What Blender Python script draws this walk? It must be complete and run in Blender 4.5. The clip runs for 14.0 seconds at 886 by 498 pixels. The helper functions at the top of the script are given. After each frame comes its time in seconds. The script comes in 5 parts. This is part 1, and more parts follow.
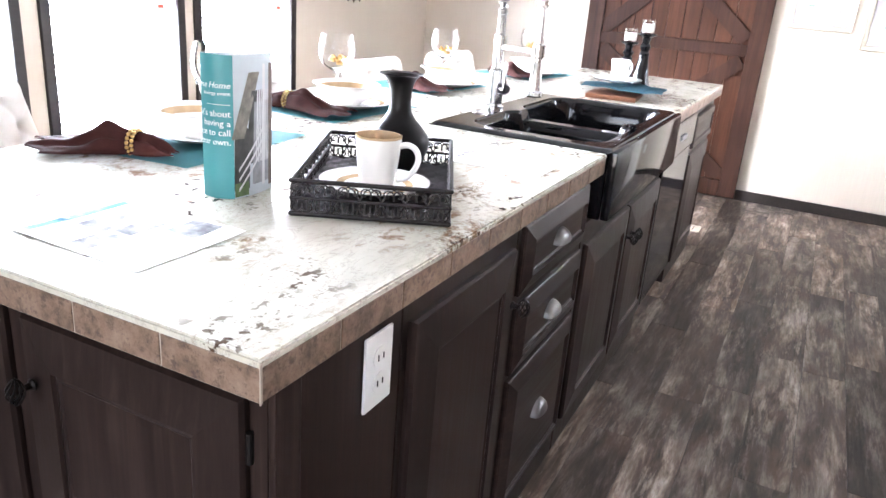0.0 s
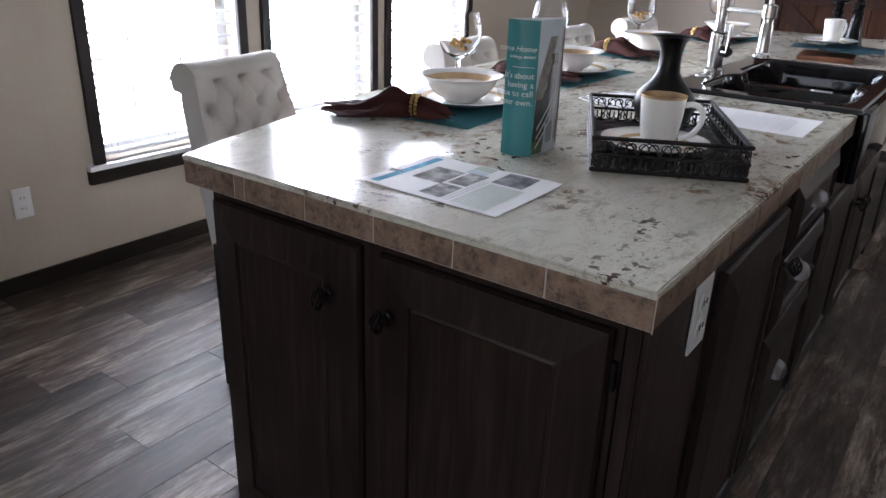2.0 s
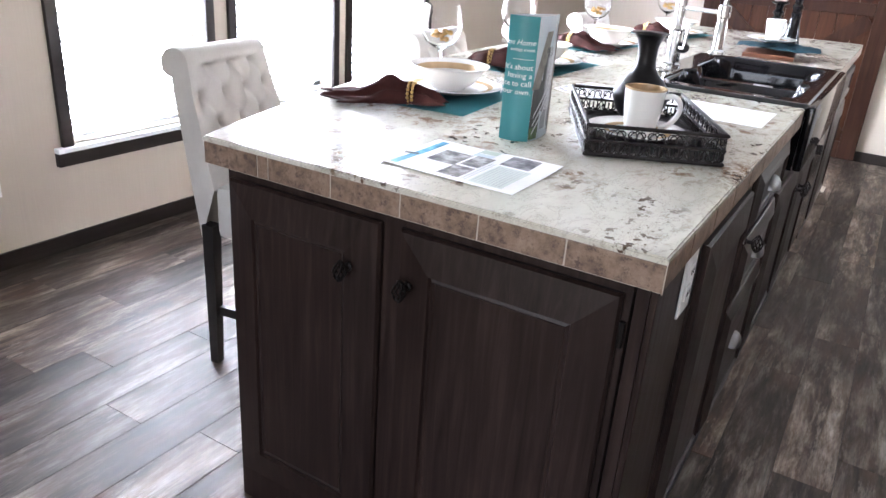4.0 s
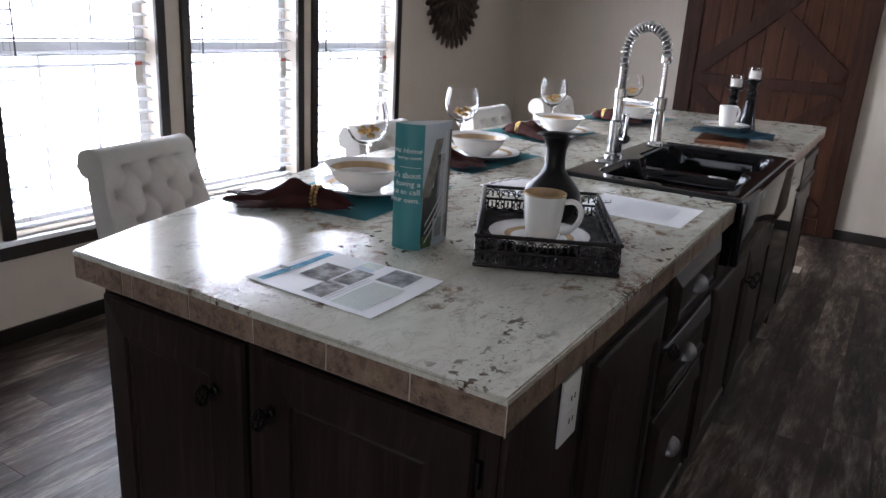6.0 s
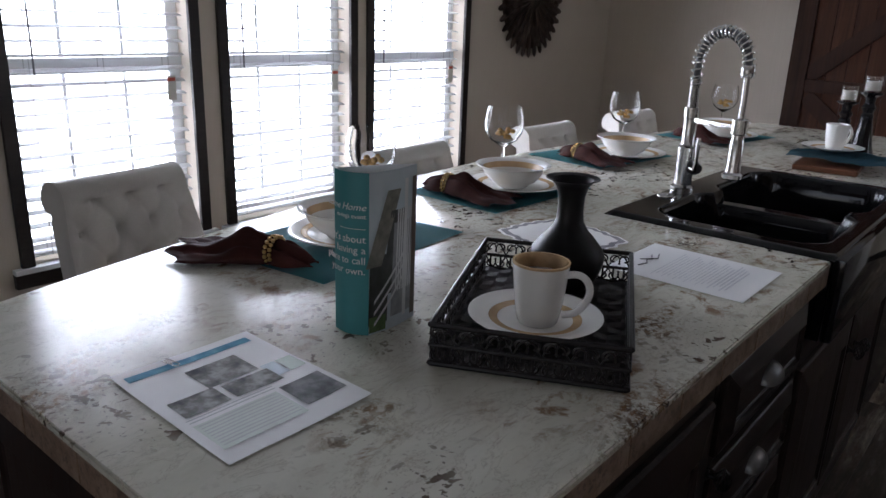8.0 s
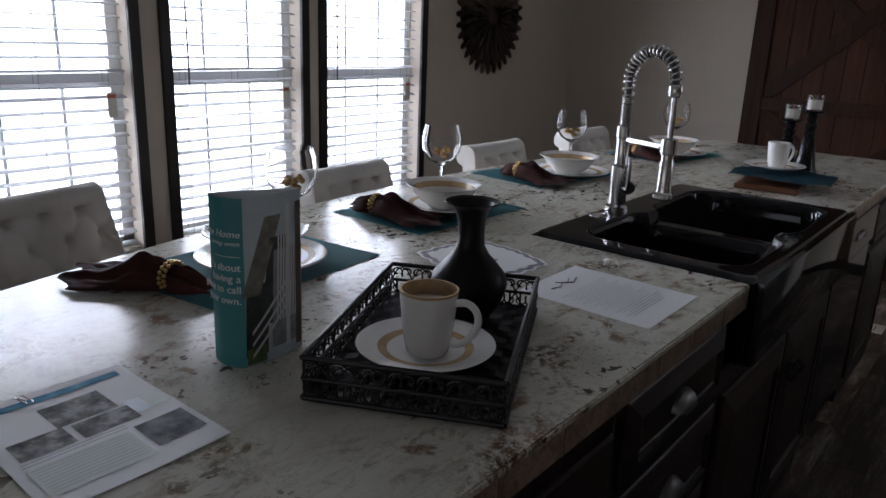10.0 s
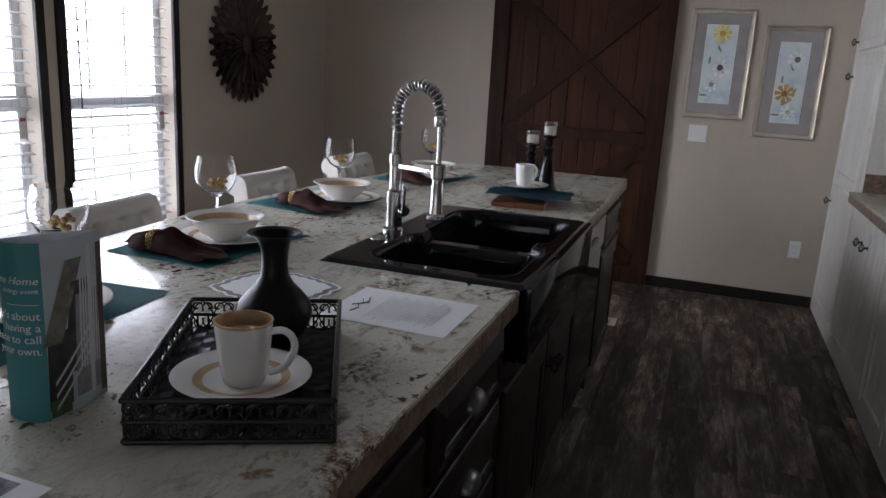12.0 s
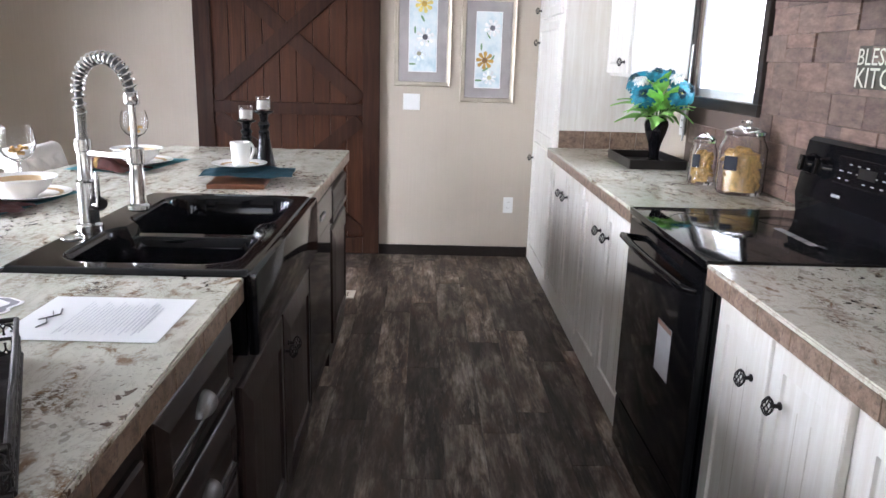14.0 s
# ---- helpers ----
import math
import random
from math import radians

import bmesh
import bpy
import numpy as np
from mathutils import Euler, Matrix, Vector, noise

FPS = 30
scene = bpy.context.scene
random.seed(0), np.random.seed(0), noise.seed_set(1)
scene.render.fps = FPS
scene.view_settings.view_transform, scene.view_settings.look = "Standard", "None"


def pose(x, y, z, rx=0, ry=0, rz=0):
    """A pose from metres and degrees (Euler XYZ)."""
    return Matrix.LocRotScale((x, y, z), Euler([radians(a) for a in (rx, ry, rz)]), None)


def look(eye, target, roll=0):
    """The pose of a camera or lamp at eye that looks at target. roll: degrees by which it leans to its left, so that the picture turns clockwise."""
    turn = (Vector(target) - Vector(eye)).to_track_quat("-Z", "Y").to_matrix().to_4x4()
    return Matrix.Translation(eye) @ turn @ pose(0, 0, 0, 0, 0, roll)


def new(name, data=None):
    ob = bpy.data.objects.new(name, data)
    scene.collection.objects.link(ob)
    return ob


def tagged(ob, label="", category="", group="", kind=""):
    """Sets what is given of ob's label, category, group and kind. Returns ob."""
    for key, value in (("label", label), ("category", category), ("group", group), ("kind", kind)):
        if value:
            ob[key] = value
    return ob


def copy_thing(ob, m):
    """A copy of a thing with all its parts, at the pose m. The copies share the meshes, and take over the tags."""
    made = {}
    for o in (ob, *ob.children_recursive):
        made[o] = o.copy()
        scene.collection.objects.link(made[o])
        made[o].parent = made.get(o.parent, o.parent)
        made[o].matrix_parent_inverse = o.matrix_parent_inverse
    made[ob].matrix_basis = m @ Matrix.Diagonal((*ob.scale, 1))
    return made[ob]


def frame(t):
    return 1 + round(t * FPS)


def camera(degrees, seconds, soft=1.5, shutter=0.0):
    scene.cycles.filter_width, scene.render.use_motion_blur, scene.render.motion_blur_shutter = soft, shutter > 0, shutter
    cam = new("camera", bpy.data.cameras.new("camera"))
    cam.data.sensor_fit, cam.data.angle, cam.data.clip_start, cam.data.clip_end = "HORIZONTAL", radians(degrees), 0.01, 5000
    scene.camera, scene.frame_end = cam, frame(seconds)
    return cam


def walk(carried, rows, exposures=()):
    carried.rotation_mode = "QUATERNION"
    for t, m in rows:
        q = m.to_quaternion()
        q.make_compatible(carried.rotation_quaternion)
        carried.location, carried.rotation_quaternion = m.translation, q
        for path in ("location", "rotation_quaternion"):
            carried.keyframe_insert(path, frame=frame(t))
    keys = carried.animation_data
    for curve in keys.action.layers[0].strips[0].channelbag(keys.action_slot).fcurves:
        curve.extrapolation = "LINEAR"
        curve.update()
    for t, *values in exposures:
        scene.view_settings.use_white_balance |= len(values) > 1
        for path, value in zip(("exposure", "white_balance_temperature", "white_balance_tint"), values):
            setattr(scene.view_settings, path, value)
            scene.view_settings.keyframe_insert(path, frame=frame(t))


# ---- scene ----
cam = camera(62.0, 14.0)
PATH = [
    (0, (0.468, -0.547, 1.306), (-0.347, 1.151, 0.632), 4.6),
    (0.5, (0.427, -0.566, 1.318), (-0.552, 1.071, 0.715), 5.6),
    (1, (0.407, -0.576, 1.325), (-0.721, 0.958, 0.716), 3.4),
    (1.5, (0.366, -0.621, 1.299), (-0.876, 0.779, 0.594), 0.4),
    (2, (0.252, -0.79, 1.284), (-0.826, 0.714, 0.526), 2.0),
    (2.2, (0.213, -0.855, 1.274), (-0.87, 0.644, 0.514), 1.5),
    (4.3, (0.202, -0.962, 1.313), (-0.712, 0.643, 0.545), 4.2),
    (4.5, (0.206, -0.962, 1.324), (-0.735, 0.672, 0.655), 4.3),
    (5, (0.221, -0.937, 1.342), (-0.7, 0.734, 0.741), 4.3),
    (5.5, (0.267, -0.877, 1.359), (-0.644, 0.81, 0.791), 3.5),
    (6, (0.349, -0.754, 1.367), (-0.639, 0.878, 0.766), 3.3),
    (6.5, (0.37, -0.616, 1.368), (-0.65, 0.978, 0.722), 2.2),
    (7, (0.309, -0.453, 1.387), (-0.716, 1.165, 0.81), 3.9),
    (7.2, (0.29, -0.415, 1.383), (-0.782, 1.167, 0.793), 3.2),
    (9.3, (0.391, -0.171, 1.383), (-0.904, 1.234, 0.791), 3.0),
    (9.5, (0.393, -0.166, 1.386), (-0.877, 1.263, 0.798), 2.2),
    (10, (0.402, -0.166, 1.394), (-0.787, 1.342, 0.833), 2.3),
    (10.5, (0.409, -0.179, 1.4), (-0.696, 1.401, 0.867), 2.9),
    (11, (0.402, -0.194, 1.398), (-0.604, 1.451, 0.868), 3.0),
    (11.5, (0.379, -0.223, 1.402), (-0.466, 1.52, 0.902), 3.0),
    (12, (0.376, -0.27, 1.412), (-0.262, 1.567, 0.945), 3.2),
    (12.5, (0.394, -0.316, 1.412), (-0.027, 1.586, 0.958), 2.8),
    (13, (0.392, -0.347, 1.398), (0.247, 1.582, 0.891), 3.7),
    (13.5, (0.398, -0.287, 1.391), (0.344, 1.643, 0.869), 1.6),
    (14, (0.39, -0.178, 1.392), (0.449, 1.758, 0.894), 1.7),
]
STOPS = [(0.0, 2.75), (0.5, 2.08), (1.0, 1.45), (1.5, 0.9), (2.2, 0.65), (4.3, 2.08), (5.0, 1.42), (5.5, 0.82), (6.0, 0.33), (6.5, 0.0), (7.2, -0.1), (9.3, -0.92),
         (10.5, -1.0), (11.5, -0.85), (12.0, -0.6), (12.5, -0.35), (13.0, 0.32), (13.5, 1.05), (14.0, 1.15)]
walk(cam, [(t, look(eye, target, roll)) for t, eye, target, roll in PATH], [(t, e, 6000 if t < 11 else 6100, 17) for t, e in STOPS])

# ---------------------------------------------------------------- world and lights
WALL_L, WALL_R, WALL_F, WALL_B, CEIL = -2.55, 1.76, 5.06, -3.2, 2.44
TOP = 0.914
world = bpy.data.worlds.new("world")
scene.world = world
world.use_nodes = True
wn = world.node_tree
sky = wn.nodes.new("ShaderNodeTexSky")
sky.sky_type, sky.sun_disc, sky.sun_elevation, sky.sun_rotation = "NISHITA", False, radians(40), radians(200)
wn.links.new(sky.outputs[0], wn.nodes["Background"].inputs[0])
wn.nodes["Background"].inputs[1].default_value = 0.12


def area(name, m, w, h, watts, color=(1, 1, 1)):
    d = bpy.data.lights.new(name, "AREA")
    d.shape, d.size, d.size_y, d.energy, d.color = "RECTANGLE", w, h, watts, color
    ob = new(name, d)
    ob.matrix_world = m
    return ob


LEFT_WINDOWS = [(0.697, 1.503), (1.593, 2.409), (2.48, 3.33)]
WIN_Z0, WIN_Z1 = 0.43, 1.95
area("window_daylight", pose(WALL_L - 0.5, 2.3, 1.65, 0, -90, 0), 3.0, 4.2, 700, (0.90, 0.95, 1.0))
KWIN = (2.86, 3.64, 1.25, 2.0)
area("window_daylight", pose(WALL_R + 0.25, (KWIN[0] + KWIN[1]) / 2, (KWIN[2] + KWIN[3]) / 2, 0, 90, 0), 1.5, 1.6, 34, (0.92, 0.97, 1.0))
# Unseen openings behind the camera, added with lamps to fill the island's front.
BACK_FILL_OPENINGS = [(-1.6, -0.2), (0.1, 1.2)]
for a, b in BACK_FILL_OPENINGS:
    area("window_daylight", pose((a + b) / 2, WALL_B - 0.2, 1.35, 90, 0, 0), b - a, 1.3, 4.8, (0.97, 0.98, 1.0))

# ---------------------------------------------------------------- materials


def ramp_node(nt, stops):
    r = nt.nodes.new("ShaderNodeValToRGB")
    r.color_ramp.elements[0].position, r.color_ramp.elements[0].color = stops[0][0], (*stops[0][1], 1)
    r.color_ramp.elements[1].position, r.color_ramp.elements[1].color = stops[-1][0], (*stops[-1][1], 1)
    for p, c in stops[1:-1]:
        e = r.color_ramp.elements.new(p)
        e.color = (*c, 1)
    return r


class Mat:
    """A node material, built up step by step."""

    def __init__(self, name, rough=0.5, metal=0.0):
        self.m = bpy.data.materials.new(name)
        self.m.use_nodes = True
        self.nt = self.m.node_tree
        self.bsdf = self.nt.nodes["Principled BSDF"]
        self.set("Roughness", rough)
        self.set("Metallic", metal)
        tc = self.nt.nodes.new("ShaderNodeTexCoord")
        self.co = tc.outputs["Object"]

    def set(self, key, value):
        self.bsdf.inputs[key].default_value = value
        return self

    def link(self, a, b):
        self.nt.links.new(a, b)

    def mapped(self, scale=(1, 1, 1), world=False, shift=False, rot=(0, 0, 0)):
        mp = self.nt.nodes.new("ShaderNodeMapping")
        mp.inputs["Scale"].default_value = scale
        mp.inputs["Rotation"].default_value = rot
        if world:
            g = self.nt.nodes.new("ShaderNodeNewGeometry")
            self.link(g.outputs["Position"], mp.inputs["Vector"])
        else:
            self.link(self.co, mp.inputs["Vector"])
        if shift:
            oi = self.nt.nodes.new("ShaderNodeObjectInfo")
            mul = self.nt.nodes.new("ShaderNodeMath")
            mul.operation, mul.inputs[1].default_value = "MULTIPLY", 37.0
            self.link(oi.outputs["Random"], mul.inputs[0])
            self.link(mul.outputs[0], mp.inputs["Location"])
        return mp.outputs[0]

    def noise(self, vec, scale, detail=4, rough=0.6, dist=0.0):
        n = self.nt.nodes.new("ShaderNodeTexNoise")
        for k, v in (("Scale", scale), ("Detail", detail), ("Roughness", rough), ("Distortion", dist)):
            n.inputs[k].default_value = v
        self.link(vec, n.inputs["Vector"])
        return n.outputs["Fac"]

    def voronoi(self, vec, scale):
        n = self.nt.nodes.new("ShaderNodeTexVoronoi")
        n.inputs["Scale"].default_value = scale
        self.link(vec, n.inputs["Vector"])
        return n.outputs["Distance"]

    def random(self):
        return self.nt.nodes.new("ShaderNodeObjectInfo").outputs["Random"]

    def ramp(self, fac, *stops):
        r = ramp_node(self.nt, stops)
        self.link(fac, r.inputs[0])
        return r.outputs[0]

    def mix(self, fac, a, b, kind="MIX"):
        n = self.nt.nodes.new("ShaderNodeMix")
        n.data_type, n.blend_type = "RGBA", kind
        for sock, v in ((n.inputs[0], fac), (n.inputs[6], a), (n.inputs[7], b)):
            if isinstance(v, (int, float)):
                sock.default_value = v
            elif isinstance(v, tuple):
                sock.default_value = (*v, 1)
            else:
                self.link(v, sock)
        return n.outputs[2]

    def color(self, sock):
        if isinstance(sock, tuple):
            self.bsdf.inputs["Base Color"].default_value = (*sock, 1)
        else:
            self.link(sock, self.bsdf.inputs["Base Color"])
        return self

    def rough(self, fac, lo, hi):
        self.link(self.ramp(fac, (0.3, (lo,) * 3), (0.7, (hi,) * 3)), self.bsdf.inputs["Roughness"])
        return self

    def bump(self, fac, strength=0.2, dist=0.002):
        b = self.nt.nodes.new("ShaderNodeBump")
        b.inputs["Strength"].default_value, b.inputs["Distance"].default_value = strength, dist
        self.link(fac, b.inputs["Height"])
        self.link(b.outputs[0], self.bsdf.inputs["Normal"])
        return self


def simple(name, col, rough=0.5, metal=0.0, vary=0.12, scale=8.0, bump=0.0, bscale=60.0, spec=0.5):
    """One colour with soft blotches and a fine relief."""
    m = Mat(name, rough, metal)
    m.set("Specular IOR Level", spec)
    f = m.noise(m.mapped(), scale, 5)
    lo, hi = tuple(c * (1 - vary) for c in col), tuple(min(1, c * (1 + vary)) for c in col)
    m.color(m.ramp(f, (0.3, lo), (0.7, hi)))
    m.rough(f, max(0.02, rough * 0.85), min(1, rough * 1.15))
    if bump:
        m.bump(m.noise(m.mapped(), bscale, 3), bump, 0.001)
    return m.m


def grain(name, dark, mid, light, rough, along="z", bump=0.25, fine=1.0, shift=True, world=False, spec=0.32):
    """Wood with its grain along one axis."""
    m = Mat(name, rough)
    m.set("Specular IOR Level", spec)
    s = {"x": (3, 60, 60), "y": (60, 3, 60), "z": (60, 60, 3)}[along]
    s = tuple(v * fine for v in s)
    v = m.mapped(s, shift=shift, world=world)
    f = m.noise(v, 1.0, 6, 0.65, 0.6)
    c = m.ramp(f, (0.28, dark), (0.5, mid), (0.75, light))
    big = m.noise(m.mapped((1, 1, 1), shift=shift, world=world), 2.2, 3)
    c = m.mix(m.ramp(big, (0.35, (0, 0, 0)), (0.7, (0.5, 0.5, 0.5))), c, dark)
    m.color(c)
    m.rough(f, rough * 0.85, rough * 1.2)
    m.bump(f, bump, 0.001)
    return m.m


def counter_material():
    m = Mat("laminate_counter", 0.15)
    v = m.mapped((1, 1, 1), world=True)
    vs = m.mapped((1.5, 0.62, 1), world=True, rot=(0, 0, 0.55))
    base = m.ramp(m.noise(vs, 5.0, 6, 0.65, 0.8), (0.3, (0.50, 0.485, 0.40)), (0.44, (0.60, 0.585, 0.50)), (0.6, (0.67, 0.65, 0.565)), (0.75, (0.72, 0.70, 0.62)))
    vein = m.noise(vs, 10.0, 9, 0.72, 2.0)
    c = m.mix(m.ramp(vein, (0.50, (0, 0, 0)), (0.515, (0.45, 0.45, 0.45)), (0.53, (0.04, 0.04, 0.04)), (0.62, (0.0, 0.0, 0.0))), base, (0.22, 0.18, 0.12))
    patch = m.noise(vs, 5.5, 5, 0.62, 0.9)
    crumb = m.noise(v, 70.0, 6, 0.75)
    a = m.ramp(patch, (0.545, (0, 0, 0)), (0.66, (1, 1, 1)))
    b = m.ramp(crumb, (0.46, (0, 0, 0)), (0.54, (0.95, 0.95, 0.95)))
    rust = m.ramp(m.noise(v, 20.0, 3), (0.4, (0.09, 0.05, 0.024)), (0.6, (0.24, 0.145, 0.07)))
    c = m.mix(m.mix(1.0, a, b, "MULTIPLY"), c, rust)
    smear = m.ramp(m.noise(m.mapped((1.2, 0.8, 1), world=True, rot=(0, 0, 0.5)), 22.0, 6, 0.70, 0.5), (0.51, (0, 0, 0)), (0.63, (0.85, 0.85, 0.85)))
    where = m.ramp(m.noise(v, 3.1, 2), (0.48, (0.04, 0.04, 0.04)), (0.60, (1, 1, 1)))
    c = m.mix(m.mix(1.0, smear, where, "MULTIPLY"), c, (0.19, 0.095, 0.038))
    near = m.ramp(m.noise(vs, 2.6, 2), (0.46, (0.06, 0.06, 0.06)), (0.6, (1, 1, 1)))
    blot = m.ramp(m.noise(m.mapped((1, 0.8, 1), world=True), 52.0, 3, 0.5, 0.3), (0.60, (0, 0, 0)), (0.64, (0.95, 0.95, 0.95)))
    c = m.mix(m.mix(1.0, blot, near, "MULTIPLY"), c, (0.07, 0.035, 0.017))
    tiny = m.ramp(m.noise(v, 120.0, 2, 0.5), (0.65, (0, 0, 0)), (0.69, (0.8, 0.8, 0.8)))
    c = m.mix(m.mix(1.0, tiny, near, "MULTIPLY"), c, (0.07, 0.05, 0.037))
    m.color(c)
    m.set("Specular IOR Level", 0.42)
    m.rough(m.noise(v, 12, 4), 0.11, 0.19)
    m.bump(m.noise(v, 55, 6, 0.75), 0.15, 0.0012)
    return m.m


def edge_tile_material():
    m = Mat("brown_stone_tile", 0.42)
    v = m.mapped((1, 1, 1), shift=True)
    c = m.ramp(m.noise(v, 26, 7, 0.75), (0.33, (0.085, 0.055, 0.038)), (0.5, (0.23, 0.155, 0.108)), (0.70, (0.34, 0.25, 0.185)))
    pit = m.ramp(m.noise(v, 70, 4, 0.8), (0.36, (0.85, 0.85, 0.85)), (0.48, (0, 0, 0)))
    c = m.mix(pit, c, (0.08, 0.05, 0.04))
    m.color(c)
    m.bump(m.noise(v, 60, 5), 0.2, 0.001)
    return m.m


def floor_material():
    m = Mat("rustic_vinyl_plank", 0.45)
    big = m.noise(m.mapped((9.5, 1.7, 1), shift=True), 1.5, 7, 0.7, 0.25)
    c = m.ramp(big, (0.34, (0.014, 0.010, 0.008)), (0.43, (0.045, 0.030, 0.022)), (0.50, (0.11, 0.079, 0.059)), (0.57, (0.24, 0.195, 0.16)), (0.66, (0.45, 0.40, 0.355)))
    fine = m.noise(m.mapped((80, 5, 1), shift=True), 1.0, 6, 0.7, 0.4)
    c = m.mix(m.ramp(fine, (0.35, (0.6, 0.6, 0.6)), (0.58, (0, 0, 0))), c, (0.05, 0.038, 0.032))
    worn = m.noise(m.mapped((34, 4.5, 1), shift=True), 1.0, 6, 0.78)
    c = m.mix(m.ramp(worn, (0.53, (0, 0, 0)), (0.66, (0.6, 0.6, 0.6))), c, (0.37, 0.32, 0.275))
    rust = m.noise(m.mapped((9, 3, 1), shift=True), 1.3, 4)
    c = m.mix(m.ramp(rust, (0.52, (0, 0, 0)), (0.66, (0.45, 0.45, 0.45))), c, (0.105, 0.055, 0.034))
    cloud = m.noise(m.mapped((3.2, 1.1, 1), shift=True), 1.2, 3)
    c = m.mix(m.ramp(cloud, (0.42, (0.65, 0.65, 0.65)), (0.56, (0, 0, 0))), c, (0.030, 0.021, 0.016))
    tone = m.ramp(m.random(), (0.0, (0.55, 0.53, 0.51)), (0.5, (1, 0.98, 0.95)), (1.0, (1.5, 1.44, 1.38)))
    m.color(m.mix(1.0, c, tone, "MULTIPLY"))
    m.set("Specular IOR Level", 0.32)
    m.rough(fine, 0.46, 0.64)
    m.bump(fine, 0.25, 0.001)
    return m.m


def wall_material():
    m = Mat("beige_vinyl_wall", 0.6)
    v = m.mapped((1, 1, 1), world=True)
    lines = m.noise(m.mapped((260, 260, 2.5), world=True), 1.0, 3, 0.6)
    c = m.ramp(m.noise(v, 1.3, 4), (0.3, (0.465, 0.402, 0.323)), (0.7, (0.515, 0.447, 0.362)))
    c = m.mix(m.ramp(lines, (0.35, (0.22, 0.22, 0.22)), (0.65, (0, 0, 0))), c, (0.39, 0.335, 0.28))
    m.color(c)
    m.bump(lines, 0.12, 0.0006)
    return m.m


def whitewash_material(name="whitewashed_wood"):
    m = Mat(name, 0.45)
    f = m.noise(m.mapped((45, 45, 2.2), shift=True), 1.0, 6, 0.7, 0.5)
    c = m.ramp(f, (0.3, (0.68, 0.635, 0.56)), (0.5, (0.74, 0.71, 0.65)), (0.7, (0.82, 0.80, 0.75)))
    big = m.noise(m.mapped((3, 3, 1), shift=True), 1.5, 4)
    c = m.mix(m.ramp(big, (0.5, (0, 0, 0)), (0.75, (0.45, 0.45, 0.45))), c, (0.58, 0.52, 0.43))
    m.color(c)
    m.bump(f, 0.08, 0.0006)
    return m.m


def fabric_material():
    m = Mat("cream_linen", 0.9)
    v = m.mapped()
    w = m.noise(v, 420, 2)
    c = m.ramp(m.noise(v, 9, 4), (0.3, (0.58, 0.545, 0.495)), (0.7, (0.67, 0.635, 0.585)))
    m.color(m.mix(m.ramp(w, (0.4, (0.3, 0.3, 0.3)), (0.6, (0, 0, 0))), c, (0.48, 0.45, 0.405)))
    m.bump(w, 0.35, 0.001)
    m.set("Sheen Weight", 0.2)
    return m.m


def glass(name, col=(1, 1, 1), rough=0.0, ior=1.45):
    m = Mat(name, rough)
    m.set("Transmission Weight", 1.0).set("IOR", ior).color(col)
    return m.m


def brick_material():
    m = Mat("rustic_wood_look_tile", 0.5)
    v = m.mapped((1, 1, 1), shift=True)
    c = m.ramp(m.noise(m.mapped((14, 14, 40), shift=True), 1.0, 6, 0.7), (0.3, (0.075, 0.05, 0.043)), (0.5, (0.155, 0.105, 0.085)), (0.72, (0.24, 0.18, 0.145)))
    tone = m.ramp(m.random(), (0.0, (0.62, 0.60, 0.60)), (0.5, (1, 0.97, 0.95)), (1.0, (1.25, 1.15, 1.1)))
    m.color(m.mix(1.0, c, tone, "MULTIPLY"))
    m.bump(m.noise(v, 60, 5), 0.3, 0.001)
    return m.m


M_COUNTER, M_TILE, M_FLOOR, M_WALL = counter_material(), edge_tile_material(), floor_material(), wall_material()
M_DARK = grain("espresso_wood", (0.012, 0.0074, 0.0063), (0.028, 0.0175, 0.0145), (0.060, 0.037, 0.030), 0.36, spec=0.22)
M_DARK_X = grain("espresso_wood_across", (0.012, 0.0074, 0.0063), (0.028, 0.0175, 0.0145), (0.060, 0.037, 0.030), 0.36, "x", spec=0.22)
M_TRIM = grain("dark_brown_trim", (0.012, 0.008, 0.007), (0.02, 0.014, 0.011), (0.032, 0.022, 0.018), 0.45, "y")
M_DOORW = grain("dark_stained_plank", (0.028, 0.010, 0.005), (0.060, 0.0215, 0.0105), (0.098, 0.040, 0.020), 0.5, fine=0.7, spec=0.12)
M_DOORF = grain("dark_stained_frame", (0.019, 0.0075, 0.0045), (0.036, 0.0145, 0.0085), (0.060, 0.026, 0.015), 0.5, fine=0.7, spec=0.12)
M_WHITEW = whitewash_material()
M_FABRIC = fabric_material()
M_BRICK = brick_material()
M_GROUT = simple("tile_grout", (0.50, 0.44, 0.37), 0.85, bump=0.3)
M_CEIL = simple("ceiling_white", (0.62, 0.61, 0.59), 0.8, bump=0.3)
M_BLACKG = simple("black_gloss_enamel", (0.006, 0.006, 0.007), 0.07, spec=0.32)
M_BLACKM = simple("black_matte_ceramic", (0.008, 0.007, 0.007), 0.38, bump=0.15, bscale=120, spec=0.2)
M_BLACKMET = simple("black_cast_metal", (0.022, 0.019, 0.018), 0.38, 0.6, bump=0.4, bscale=200)
M_STEEL = simple("brushed_steel", (0.62, 0.61, 0.59), 0.2, 1.0, 0.06)
M_PEWTER = simple("pewter_pull", (0.36, 0.35, 0.34), 0.36, 1.0, 0.15)
M_WHITE = simple("white_plastic", (0.80, 0.80, 0.78), 0.35, vary=0.03)
# White blind parts in mid grey: their backlit shade is put into the colour.
M_SLAT = Mat("blind_slat_shade_grey", 0.4).color((0.42, 0.42, 0.42)).set("Transmission Weight", 0.0).m
